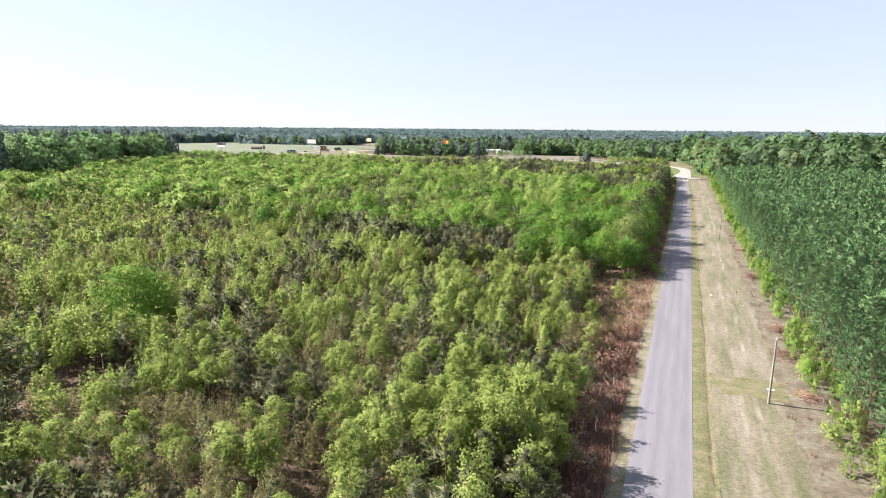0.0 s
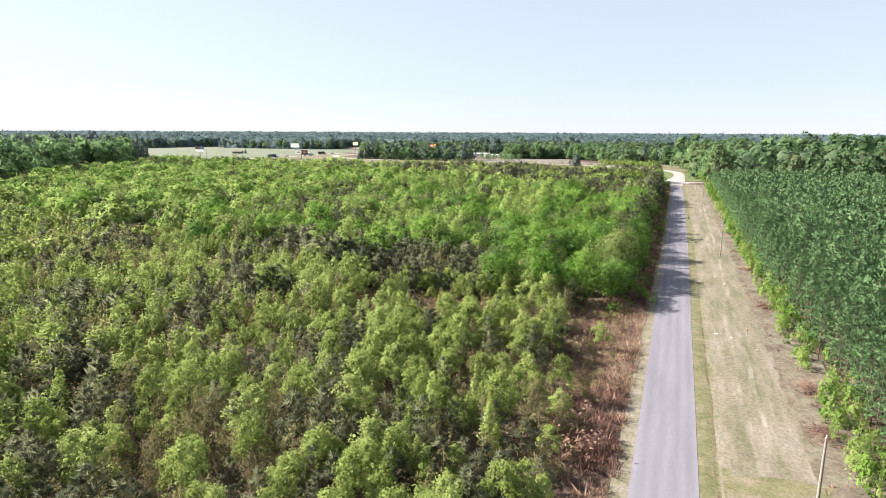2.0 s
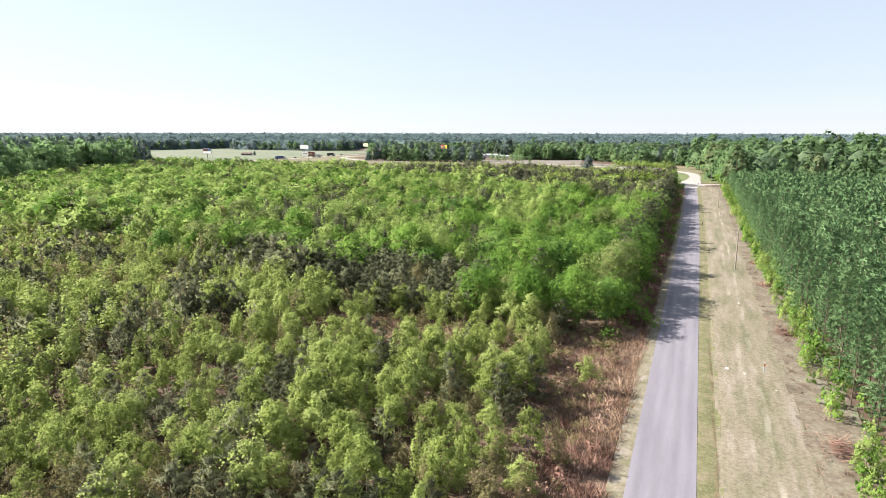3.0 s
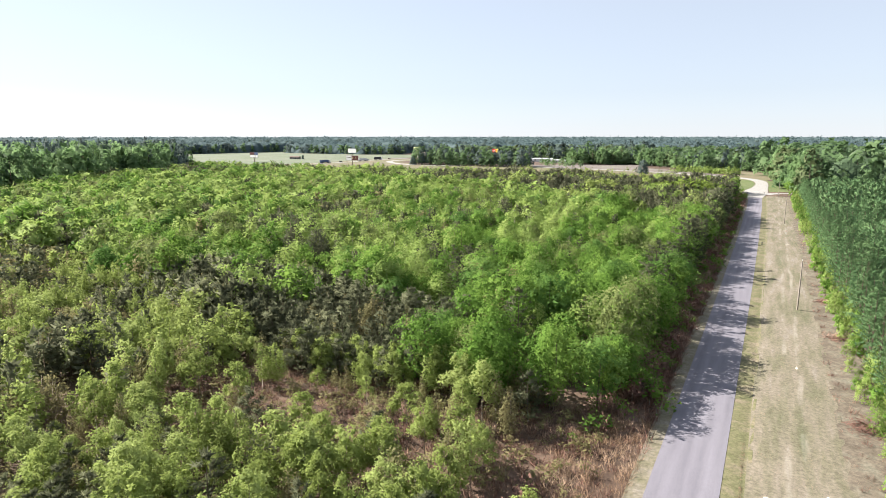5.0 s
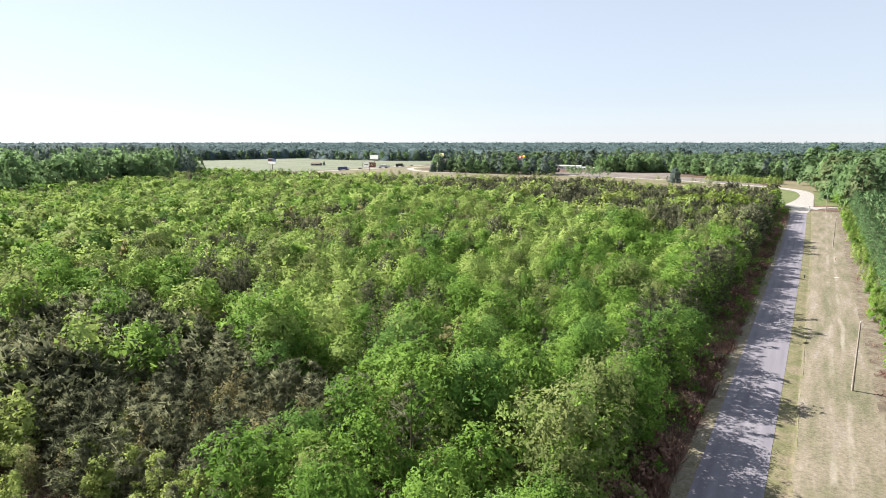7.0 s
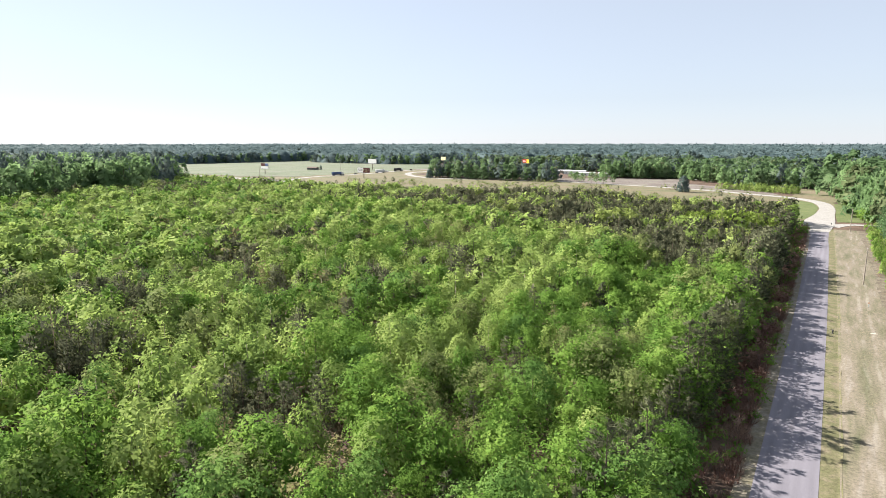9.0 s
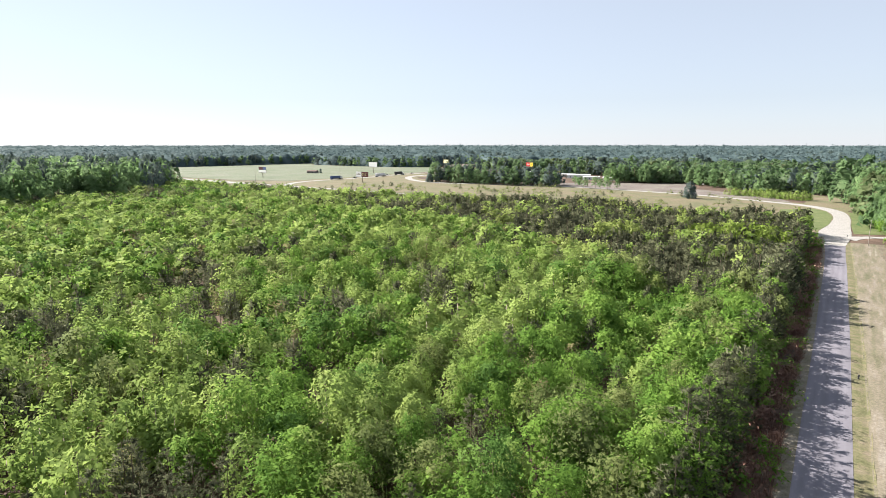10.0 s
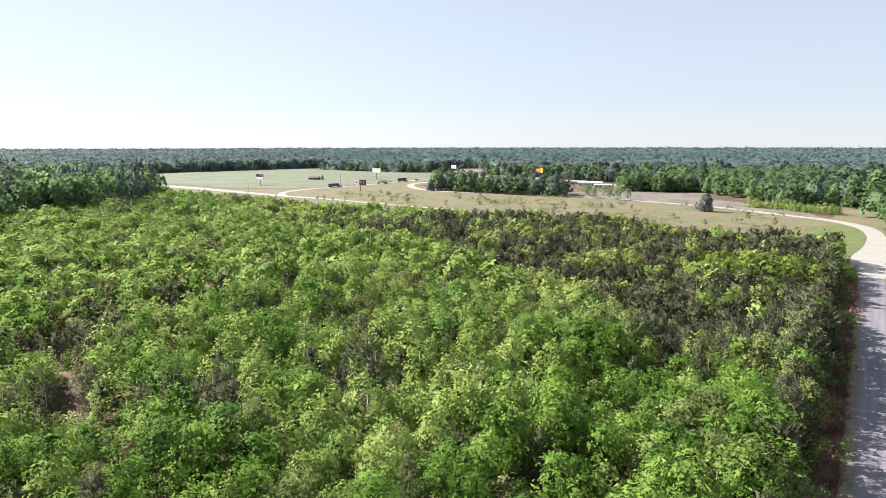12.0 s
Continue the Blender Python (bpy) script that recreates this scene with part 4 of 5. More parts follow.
# ---- planted pines on the other side ----
P = scatter(19.6, 125, -40, 474, 2.75, 0.3)
P = P[P[:, 0] > 19.6 - (P[:, 1] - 150) * 0.011]
aside = (P[:, 0] > 0.29 * P[:, 1] + 10) | (P[:, 1] < 34)
keep = ~aside | (rng.random(len(P)) < 0.32)
P, aside = P[keep], aside[keep]
rows = sized(P, 0.86, 1.1, 0.85, 1.15)
rows[:, 3] *= np.where(aside, 1.75, 1.0)
edge = np.argsort(P[:, 0] + 0.012 * P[:, 1] + 200 * aside + 40 * (P[:, 1] < 34) + 3 * (P[:, 1] > 330))
tree_things("plantation_pine", "plantation_pine", rows[edge[:300]], LABELS["plantation_pine"], "planted pines along the right of way")
rest = rows[edge[300:]]
tree_stuff("plantation_pine_stand", "plantation_pine", "mid", rest[(rest[:, 0] < 44) & (rest[:, 1] < 330) & (rest[:, 3] < 1.3)], "close rows of dark green planted pines")
tree_stuff("plantation_pine_stand", "plantation_pine", "far", rest[(rest[:, 0] >= 44) | (rest[:, 1] >= 330) | (rest[:, 3] >= 1.3)], "close rows of dark green planted pines")
# shrubs along its edge
P = scatter(17.4, 21.5, 30, 470, 1.6)
P[:, 0] -= (P[:, 1] - 150) * 0.009
P = P[rng.random(len(P)) < 0.6 + 0.8 * fbm(P, 0.05, 4.0)]
half = rng.random(len(P)) < 0.55
tree_stuff("edge_shrubs", "lime", "mid", sized(P[half], 0.2, 0.56, 0.7, 1.0), "yellow-green shrubs along the foot of the pines", leaf=M_TALL, category="shrubs")
tree_stuff("edge_shrubs", "lime", "far", sized(P[~half], 0.2, 0.6, 0.7, 1.0), "green shrubs along the foot of the pines", leaf=M_BROAD, category="shrubs")

# ---- woods round about ----
FIELD = [(-1000, 620), (-680, 590), (-495, 505), (-403, 490), (-300, 480), (-9, 470), (16, 470), (15, 508), (9, 566), (4, 620), (2, 665), (-8, 712), (-22, 735), (-60, 735), (-131, 822), (-205, 802), (-215, 850), (-215, 905), (-330, 955), (-350, 985), (-420, 990), (-430, 985), (-480, 1010), (-525, 1078), (-590, 1225), (-660, 1215), (-590, 1050), (-644, 1008), (-836, 1018), (-897, 1078), (-955, 790)]


def wood_ring(r0, r1, step, a0, a1):
    P = scatter(-r1, r1, 0 if r0 > 900 else 0, r1, step)
    d, a = np.hypot(P[:, 0], P[:, 1]), np.degrees(np.arctan2(-P[:, 0], P[:, 1]))
    return P[(d >= r0) & (d < r1) & (a > a0) & (a < a1) & ~inside(P, FIELD)]


def old_rows(P, h0, h1, w0=0.65, w1=1.0):
    r = sized(P, h0 / 16.5, h1 / 16.5, w0, w1)
    r[:, 2] *= (1 + 0.3 * fbm(P, 0.012, 3.0) + rng.normal(0, 0.08, len(P))) * np.where((P[:, 0] > 0) & (P[:, 1] < 760), 1.4, 1.0)
    return r


def young(P):
    return (P[:, 0] > -330) & (P[:, 1] < 520) & (P[:, 0] < 18) | (P[:, 0] > 10) & (P[:, 0] < 128) & (P[:, 1] < 476)


P = wood_ring(60, 1150, 14, -17, 73)
keep = ~young(P) & ~((P[:, 0] > -640) & (P[:, 1] < 560) & (P[:, 0] < 0) & (P[:, 0] + 372 + (P[:, 1] - 290) * 0.52 > -170)) & ~((P[:, 0] < np.interp(P[:, 1], [476, 508, 566, 640], [17, 15.5, 9.5, 4])) & (P[:, 0] > -8) & (P[:, 1] < 620))
P = P[keep & (P[:, 1] > 40)]
front = np.hypot(P[:, 0], P[:, 1]) < 500
look3 = rng.random(len(P)) + 0.6 * fbm(P, 0.006, 6.0)
look3 = np.where((P[:, 0] > -120) & (P[:, 1] < 800), 0.55 * look3, look3)
look4 = rng.random(len(OLDWOOD)) + 0.8 * fbm(OLDWOOD, 0.012, 6.0)
tree_stuff("old_wood", "old", "mid", sized(OLDWOOD[look4 < 0.6], 1.3, 1.75, 0.95, 1.25), "tall bright green hardwoods at the edge of the old wood", leaf=M_OLDEDGE)
tree_stuff("old_wood", "old", "mid", sized(OLDWOOD[(look4 >= 0.6) & (look4 < 0.78)], 1.2, 1.65, 0.95, 1.25), "green hardwoods at the edge of the old wood", leaf=M_OLD)
tree_stuff("old_wood", "old", "mid", sized(OLDWOOD[look4 >= 0.78], 1.5, 1.95, 0.5, 0.65), "tall dark pines at the edge of the old wood", leaf=M_HAZEPINE)
for sel, lod in ((front, "mid"), (~front, "far")):
    tree_stuff("old_wood", "old", lod, old_rows(P[sel & (look3 < 0.42)], 12, 21, 0.9, 1.4), "tall mature green trees of the old woods")
    tree_stuff("old_wood", "old", lod, old_rows(P[sel & (look3 >= 0.42) & (look3 < 0.68)], 11, 19, 0.9, 1.4), "pale green spring trees of the old woods", leaf=M_OLDPALE)
    tree_stuff("old_wood", "old", lod, old_rows(P[sel & (look3 >= 0.68)], 14, 22, 0.8, 1.2), "tall dark pines of the old woods", leaf=M_HAZEPINE)
# the belt of pines beside the loop, and the belt behind the cleared lot
P = scatter(-362, -226, 710, 738, 8.0)
k = rng.random(len(P)) < 0.5
tree_stuff("pine_belt", "old", "mid", old_rows(P[k], 15, 20, 0.9, 1.3), "belt of dark pines beside the pale road", leaf=M_HAZEPINE)
tree_stuff("tree_belt", "old", "mid", old_rows(P[~k], 14, 18, 1.0, 1.4), "round green trees beside the pale road", leaf=M_OLD)
P = np.concatenate([np.column_stack([np.linspace(-203, -131, 11), np.linspace(800, 826, 11)]), np.column_stack([np.linspace(-131, -60, 12), np.linspace(826, 742, 12)]), np.column_stack([np.linspace(-60, 12, 10), np.linspace(740, 765, 10)])])
P = np.concatenate([P + rng.normal(0, 4, P.shape), P + [0, 12] + rng.normal(0, 5, P.shape)])
tree_stuff("tree_belt", "old", "mid", old_rows(P, 11, 19, 0.8, 1.3), "belt of tall bright trees behind the cleared lot", leaf=M_OLDEDGE)
P = scatter(-80, -22, 672, 702, 3.6)
P = P[np.abs(P[:, 1] - (690 - (P[:, 0] + 50) * 0.55)) < 9]
tree_stuff("shrub_belt", "lime", "mid", sized(P, 0.5, 0.85, 1.0, 1.4), "fresh green shrubs behind the bend of the road", leaf=M_TALL, category="shrubs")
k = np.linspace(0, 1, 30)
P = np.concatenate([np.column_stack([np.interp(k, [0, 0.4, 1], [18, 12, 6]) + d, 497 + 165 * k]) for d in (0, 7)]) + rng.normal(0, 1.3, (60, 2))
tree_stuff("old_wood", "old", "mid", sized(P, 1.1, 1.65, 0.6, 0.85), "tall fresh green hardwoods beside the junction", leaf=M_OLDEDGE)
P = np.column_stack([np.interp(k, [0, 0.4, 1], [15.5, 9.8, 4.2]), 497 + 165 * k]) + rng.normal(0, 0.7, (30, 2))
tree_stuff("shrub_belt", "broad", "mid", sized(P, 0.35, 0.75, 0.9, 1.3), "green bushes at the foot of the tall wood", category="shrubs")


def canopy(name, r0, r1, crown, cell, material, label, tall, inset=0, leaves=0.0, leaf=1.0):
    """A closed canopy of many crowns seen from far off: domes of uneven height, dropping to the ground at open land."""
    xs, ys = np.arange(-r1, r1 * 0.32, cell), np.arange(40, r1, cell)
    gx, gy = np.meshgrid(xs, ys)
    Q = np.stack([gx.ravel(), gy.ravel()], 1)
    Q += rng.uniform(-0.3, 0.3, Q.shape) * cell
    d, a = np.hypot(Q[:, 0], Q[:, 1]), np.degrees(np.arctan2(-Q[:, 0], Q[:, 1]))
    old = (Q[:, 0] < 0) & (Q[:, 0] + 372 + (Q[:, 1] - 290) * 0.52 < -8)
    ok = (d >= r0 - cell) & (d < r1) & (a > -17) & (a < 73) & ~inside(Q, FIELD) & ~((Q[:, 0] > -20) & (Q[:, 0] < 16) & (Q[:, 1] < 640)) & ~((Q[:, 0] > 0) & (Q[:, 0] < 130) & (Q[:, 1] < 484)) & ((Q[:, 0] > 0) | (Q[:, 1] > 540) | old)
    ok &= ~((Q[:, 0] > -720) & (Q[:, 0] < -12) & (Q[:, 1] < np.interp(Q[:, 0], ex, ey) + 130) & ~old)
    ok = ok.reshape(gx.shape)
    for step in range(inset):
        inner = ok.copy()
        inner[1:] &= ok[:-1]; inner[:-1] &= ok[1:]; inner[:, 1:] &= ok[:, :-1]; inner[:, :-1] &= ok[:, 1:]
        ok = inner
    ok = ok.ravel()
    nx, ny = int(1.32 * r1 / crown) + 4, int(r1 / crown) + 4
    jx, jy = rng.uniform(-0.42, 0.42, (nx, ny)), rng.uniform(-0.42, 0.42, (nx, ny))
    jh = rng.normal(0, 0.14, (nx, ny))
    ci, cj = np.floor((Q[:, 0] + r1) / crown).astype(int) + 1, np.floor(Q[:, 1] / crown).astype(int) + 1
    top = np.full(len(Q), -9.0)
    for di in (-1, 0, 1):
        for dj in (-1, 0, 1):
            u, v = np.clip(ci + di, 0, nx - 1), np.clip(cj + dj, 0, ny - 1)
            cx, cy = (u - 0.5 + jx[u, v]) * crown - r1, (v - 0.5 + jy[u, v]) * crown
            e = np.hypot(Q[:, 0] - cx, Q[:, 1] - cy) / crown
            top = np.maximum(top, 1 + jh[u, v] - 0.8 * e ** 2)
    big = np.array([noise.noise((x * 0.006, y * 0.006, 4.0)) for x, y in Q[ok]])
    Z = np.full(len(Q), -0.5)
    Z[ok] = tall * (top[ok] + 0.22 * big) * np.where(Q[ok, 0] > 6, np.where(Q[ok, 1] < 760, 1.35, 1.05), np.where(old[ok] & (Q[ok, 1] < 560), 1.5, 1.0)) + rng.normal(0, 0.035 * tall, ok.sum())
    w = len(xs)
    k = (np.arange(len(ys) - 1)[:, None] * w + np.arange(w - 1)).ravel()
    F = np.stack([k, k + 1, k + w + 1, k + w], 1)
    F = F[ok[F].any(1)]
    used, back = np.unique(F, return_inverse=True)
    V = np.column_stack([Q, Z])[used]
    ob = new(name, mesh_from(name, V, [back.reshape(F.shape)], [material], smooth=True))
    tagged(ob, label, "woods", kind="stuff")
    if leaves:
        i = rng.choice(np.where(ok)[0], int(leaves * ok.sum()))
        N = unit(rng.normal(0, 0.7, (len(i), 3)) + [-0.2, 0, 0.7])
        P = np.column_stack([Q[i], Z[i]]) + rng.normal(0, 0.5, (len(i), 3)) * cell * [0.6, 0.6, 0.35]
        LV, LF, LN = leaf_tris(P, N, leaf * (0.5 + rng.random(len(i))), 0.7, shade=N + [0, 0, 0.4])
        ob = new(name + "_leaves", mesh_from(name + "_leaves", LV, [LF], [material], normals=LN))
    return tagged(ob, label, "woods", kind="stuff")


canopy("wood_canopy", 260, 1220, 10.5, 3.6, M_CANOPY, "closed green canopy of the old woods", 13.0, 5, 2.0, 0.9)
# both far canopies carry haze in their base colour
canopy("far_haze_canopy", 1140, 2500, 15.0, 7.5, M_HAZECANOPY, "distant woods with blue haze put into their leaf colour", 16.0, 1, 1.6, 1.8)
canopy("far_haze_canopy", 2480, 4800, 36.0, 20.0, M_HAZECANOPY, "woods on the horizon", 19.0, 0, 1.2, 4.0)
P = np.array([(-198, 708), (-190, 712), (-183, 706), (-176, 703), (-206, 716), (-169, 708), (-212, 726), (-228, 760), (-240, 748)], float)
tree_stuff("tree_belt", "broad", "mid", sized(P, 0.9, 1.3, 0.8, 1.1), "young green trees at the corner of the cleared lot", leaf=M_OLDEDGE)
P = wood_ring(560, 1460, 9.5, -16, 72)
d = np.hypot(P[:, 0], P[:, 1])[:, None]
P = P[inside(P * (1 - 26 / d), FIELD) & (P[:, 1] > 640)]
k = rng.random(len(P)) + 0.7 * fbm(P, 0.008, 11.0)
tree_stuff("wood_edge", "old", "far", sized(P[k < 0.45], 0.75, 1.15, 0.8, 1.2), "rounded green trees facing the open field", leaf=M_OLD, category="woods")
tree_stuff("wood_edge", "old", "far", sized(P[(k >= 0.45) & (k < 0.7)], 0.7, 1.05, 0.8, 1.2), "fresh green trees facing the open field", leaf=M_OLDEDGE, category="woods")
tree_stuff("wood_edge", "old", "far", sized(P[k >= 0.7], 0.8, 1.25, 0.7, 1.0), "dark pines facing the open field", leaf=M_HAZEPINE, category="woods")
P = wood_ring(1150, 2000, 30, -16, 72)
dark = fbm(P, 0.004, 2.0) > 0.0
tree_stuff("far_wood", "old", "edge", old_rows(P[~dark], 15, 19, 0.9, 1.4), "distant green trees above the woods", leaf=M_FARHAZE, category="woods")
tree_stuff("far_wood", "old", "edge", old_rows(P[dark], 15, 20, 0.9, 1.3), "distant dark pines above the woods", leaf=M_HAZEPINE, category="woods")

# ---- undergrowth, brush and grass ----
P = scatter(-110, -8, 44, 150, 2.0)
P = P[rng.random(len(P)) < 0.75]
tree_stuff("undergrowth", "shrub", "mid", sized(P, 0.5, 1.1, 0.9, 1.5), "low olive undergrowth between the saplings", category="shrubs")
P = scatter(-260, -82, 60, 240, 3.6)
P = P[(P[:, 1] < zone_top(P[:, 0]) + 30) & (P[:, 0] > -1.75 * P[:, 1] - 15)]
tree_stuff("undergrowth", "shrub", "mid", sized(P, 1.2, 2.2, 1.0, 1.6), "low olive undergrowth among thin saplings", leaf=M_SAP, category="shrubs")
P = scatter(-64, -12, 118, 150, 1.2)
tree_stuff("brush", "brush", "mid", sized(P, 0.4, 0.9, 0.9, 1.6), "reddish dead brush in the clearing", category="brush")
P = scatter(-60, -8, 104, 150, 1.0)
P = P[(np.abs(P[:, 1] - 134 - 0.10 * (P[:, 0] + 40)) < 9.5) | ((P[:, 0] > -16) & (P[:, 1] > 110))]
P = P[rng.random(len(P)) < 0.6]
tree_stuff("tall_grass", "grass", "mid", sized(P, 0.5, 1.2, 0.9, 1.5), "tall tan dry grass in the clearing", category="grass")
P = scatter(-12.6, -5.1, 45, 470, 0.8)
P[:, 0] += np.array([RX(y) + 0.4 for y in P[:, 1]])
tan = (P[:, 1] > 108) & (P[:, 1] < 150) & (rng.random(len(P)) < 0.75)
P1 = P[~tan]
clump = fbm(P1, 0.18, 3.0)
tree_stuff("brush", "brush", "mid", sized(P1, 0.4, 1.15, 0.9, 1.5)[(clump > -0.2) | (rng.random(len(P1)) < 0.35)], "red-brown dead brush between verge and wood", category="brush")
B = P1[(clump > 0.12) & (P1[:, 0] < -6.6) & (rng.random(len(P1)) < 0.22)]
tree_stuff("brush", "shrub", "mid", sized(B, 0.7, 1.5, 0.8, 1.2), "leafless red-brown shrubs between verge and wood", leaf=M_BROWNTWIG, category="brush")
G = P1[(rng.random(len(P1)) < 0.06) & (P1[:, 1] > 140)]
tree_stuff("undergrowth", "shrub", "mid", sized(G, 0.6, 1.6, 0.8, 1.3), "green shrubs at the foot of the wood", leaf=M_BROAD, category="shrubs")
tree_stuff("tall_grass", "grass", "mid", sized(P[tan], 0.7, 1.5, 0.9, 1.4), "tall tan dry grass beside the verge", category="grass")
P = scatter(6.0, 15.0, 45, 470, 1.15)
P = P[fbm(P, 0.07, 7.0) > 0.02]
tree_stuff("tall_grass", "grass", "mid", sized(P, 0.15, 0.42, 1.0, 1.8), "dry grass tufts on the pole strip", category="grass")
P = scatter(14.5, 19.5, 45, 470, 1.5)
P = P[rng.random(len(P)) < 0.4]
tree_stuff("brush", "brush", "mid", sized(P, 0.25, 0.7, 0.9, 1.8), "reddish brush along the foot of the pines", category="brush")
P = scatter(-470, -30, 500, 700, 7.0)
P = P[inside(P, [(-33, 515), (-143, 526), (-280, 494), (-403, 502), (-440, 575), (-345, 690), (-240, 705), (-149, 692), (-84, 668), (-30, 625)])]
g = fbm(P, 0.02, 2.0)
tree_stuff("meadow_shrubs", "shrub", "mid", sized(P[(g > 0.12) & (rng.random(len(P)) < 0.5)], 1.0, 2.6, 1.0, 1.6), "green and olive shrubs scattered over the meadow", leaf=M_OLIVE, category="shrubs")
Q = P[rng.random(len(P)) < 0.035]
tree_stuff("meadow_shrubs", "young_pine", "mid", sized(Q, 0.5, 1.0, 1.0, 1.2), "small dark pines scattered over the meadow", category="shrubs")

P = scatter(-60, -10, 150, 265, 3.9)
tree_stuff("undergrowth", "shrub", "mid", sized(P, 0.8, 1.9, 0.9, 1.5), "shaded green undergrowth below the broadleaf trees", leaf=M_BROAD, category="shrubs")

# dark tufts added to draw the shade line of the ditch bank
P = np.column_stack([4.75 + np.cumsum(rng.normal(0, 0.03, 260)), np.linspace(58, 150, 260)])
P = P[rng.random(len(P)) < 0.8]
tree_stuff("tall_grass", "grass", "mid", sized(P, 0.3, 0.6, 0.5, 0.9), "added dark tufts standing in for the ditch's shade line", leaf=M_BROWNTWIG, category="grass")


# ---- things along the road ----
M_WHITE = plain_mat("white_paint", (0.585, 0.585, 0.57), 0.5, vary=0.06)
M_STEEL = plain_mat("grey_steel", (0.24, 0.24, 0.247), 0.5, 0.6, 0.15)
M_DARK = plain_mat("dark_paint", (0.0375, 0.0375, 0.0413), 0.5)
M_RED = plain_mat("red_vinyl", (0.36, 0.022, 0.018), 0.5, vary=0.08)
M_YELLOW = plain_mat("yellow_vinyl", (0.637, 0.465, 0.0375), 0.5, vary=0.08)
M_ORANGE = plain_mat("orange_vinyl", (0.562, 0.165, 0.0375), 0.5, vary=0.08)
M_MAROON = plain_mat("maroon_vinyl", (0.075, 0.022, 0.02), 0.5, vary=0.15)
M_BLUE = plain_mat("blue_vinyl", (0.06, 0.09, 0.18), 0.5, vary=0.1)
M_PALEY = plain_mat("pale_yellow_vinyl", (0.615, 0.585, 0.315), 0.5, vary=0.06)
M_ROOFW = plain_mat("white_metal_roof", (0.54, 0.54, 0.54), 0.4, 0.2, 0.08, 0.4)
M_ROOFG = plain_mat("grey_shingle_roof", (0.225, 0.217, 0.217), 0.9, vary=0.2)
M_WALLT = plain_mat("tan_siding", (0.375, 0.33, 0.27), 0.8)
M_BARN = plain_mat("weathered_board", (0.16, 0.145, 0.135), 0.95, vary=0.3, scale=3)
M_RUST = plain_mat("rusty_tin", (0.15, 0.11, 0.095), 0.8, 0.2, 0.3)
M_GLASS = plain_mat("dark_window", (0.0225, 0.0263, 0.03), 0.1)
M_RUBBER = plain_mat("rubber", (0.0225, 0.0225, 0.0225), 0.9)
M_SAND = plain_mat("pale_sand", (0.465, 0.42, 0.345), 0.95, vary=0.15)
M_ORANGEPL = plain_mat("orange_plastic", (0.637, 0.188, 0.0375), 0.5)


def utility_pole(x, y, h, label, lean=(0, 0)):
    root = tagged(new("utility_pole"), label, "utility pole", "poles along the road")
    root.location = (x, y, 0.1)
    bm = bmesh.new()
    top = Vector((lean[0], lean[1], h))
    for k in range(4):
        rod(bm, top * (k / 4), top * ((k + 1) / 4), 0.17 - 0.018 * k, 0.17 - 0.018 * (k + 1), 9)
    part("pole", bm, M_POLE, root)
    bm = bmesh.new()
    rod(bm, top + Vector((0, 0, -0.02)), top + Vector((0, 0, 0.16)), 0.055, 0.05, 8)
    rod(bm, top + Vector((0, 0, 0.16)), top + Vector((0, 0, 0.22)), 0.08, 0.03, 8)
    part("insulator", bm, M_WHITE, root, "pale ceramic pin insulator")
    bm = bmesh.new()
    box(bm, 0.13, 0.19, -0.07, 0.07, 1.5, 1.8, 0.01)
    part("tag", bm, M_STEEL, root, "small metal tag plate")
    return root


utility_pole(11.8, 84.4, 8.6, "weathered wooden utility pole on the dry strip", (0.12, 0.1))
utility_pole(10.9, 213.0, 9.7, "pale wooden utility pole in tan grass", (0.05, 0.0))
utility_pole(9.9, 347.0, 9.8, "bare pale utility pole beside the verge", (0.08, 0.0))
utility_pole(8.2, 463.0, 10.0, "dark wooden utility pole near the driveway", (0.1, 0.0))
utility_pole(11.9, -45.0, 9.0, "weathered wooden utility pole beside the road", (0.0, 0.0))


def marker_post(x, y, h, material, label):
    root = tagged(new("marker_post"), label, "marker post")
    root.location = (x, y, 0.12)
    bm = bmesh.new()
    box(bm, -0.09, 0.09, -0.03, 0.03, 0, h, 0.015)
    part("post", bm, material, root)
    bm = bmesh.new()
    box(bm, -0.1, 0.1, -0.036, -0.032, h * 0.65, h * 0.92)
    part("sign_plate", bm, M_ORANGEPL, root, "small orange warning plate")
    return root


marker_post(11.4, 139.8, 1.3, M_WHITE, "white plastic cable marker post in dry grass")
marker_post(10.2, 320.0, 1.2, M_WHITE, "white plastic marker post on the strip")


def mailbox_like_stub(x, y, label):
    root = tagged(new("hydrant"), label, "hydrant")
    root.location = (x, y, 0.1)
    bm = bmesh.new()
    rod(bm, (0, 0, 0), (0, 0, 0.08), 0.2, 0.2, 10)
    rod(bm, (0, 0, 0.08), (0, 0, 0.62), 0.12, 0.12, 10)
    part("barrel", bm, M_DARK, root)
    bm = bmesh.new()
    rod(bm, (0, 0, 0.62), (0, 0, 0.74), 0.15, 0.12, 10)
    rod(bm, (0, 0, 0.74), (0, 0, 0.84), 0.12, 0.03, 10)
    part("bonnet", bm, M_DARK, root)
    for sx in (-1, 1):
        bm = bmesh.new()
        rod(bm, (0.1 * sx, 0, 0.48), (0.22 * sx, 0, 0.48), 0.07, 0.07, 8)
        part("nozzle", bm, M_STEEL, root)
    return root


mailbox_like_stub(1.2, 486.0, "small dark hydrant beside the junction")
mailbox_like_stub(3.4, 292.0, "small dark hydrant on the verge")


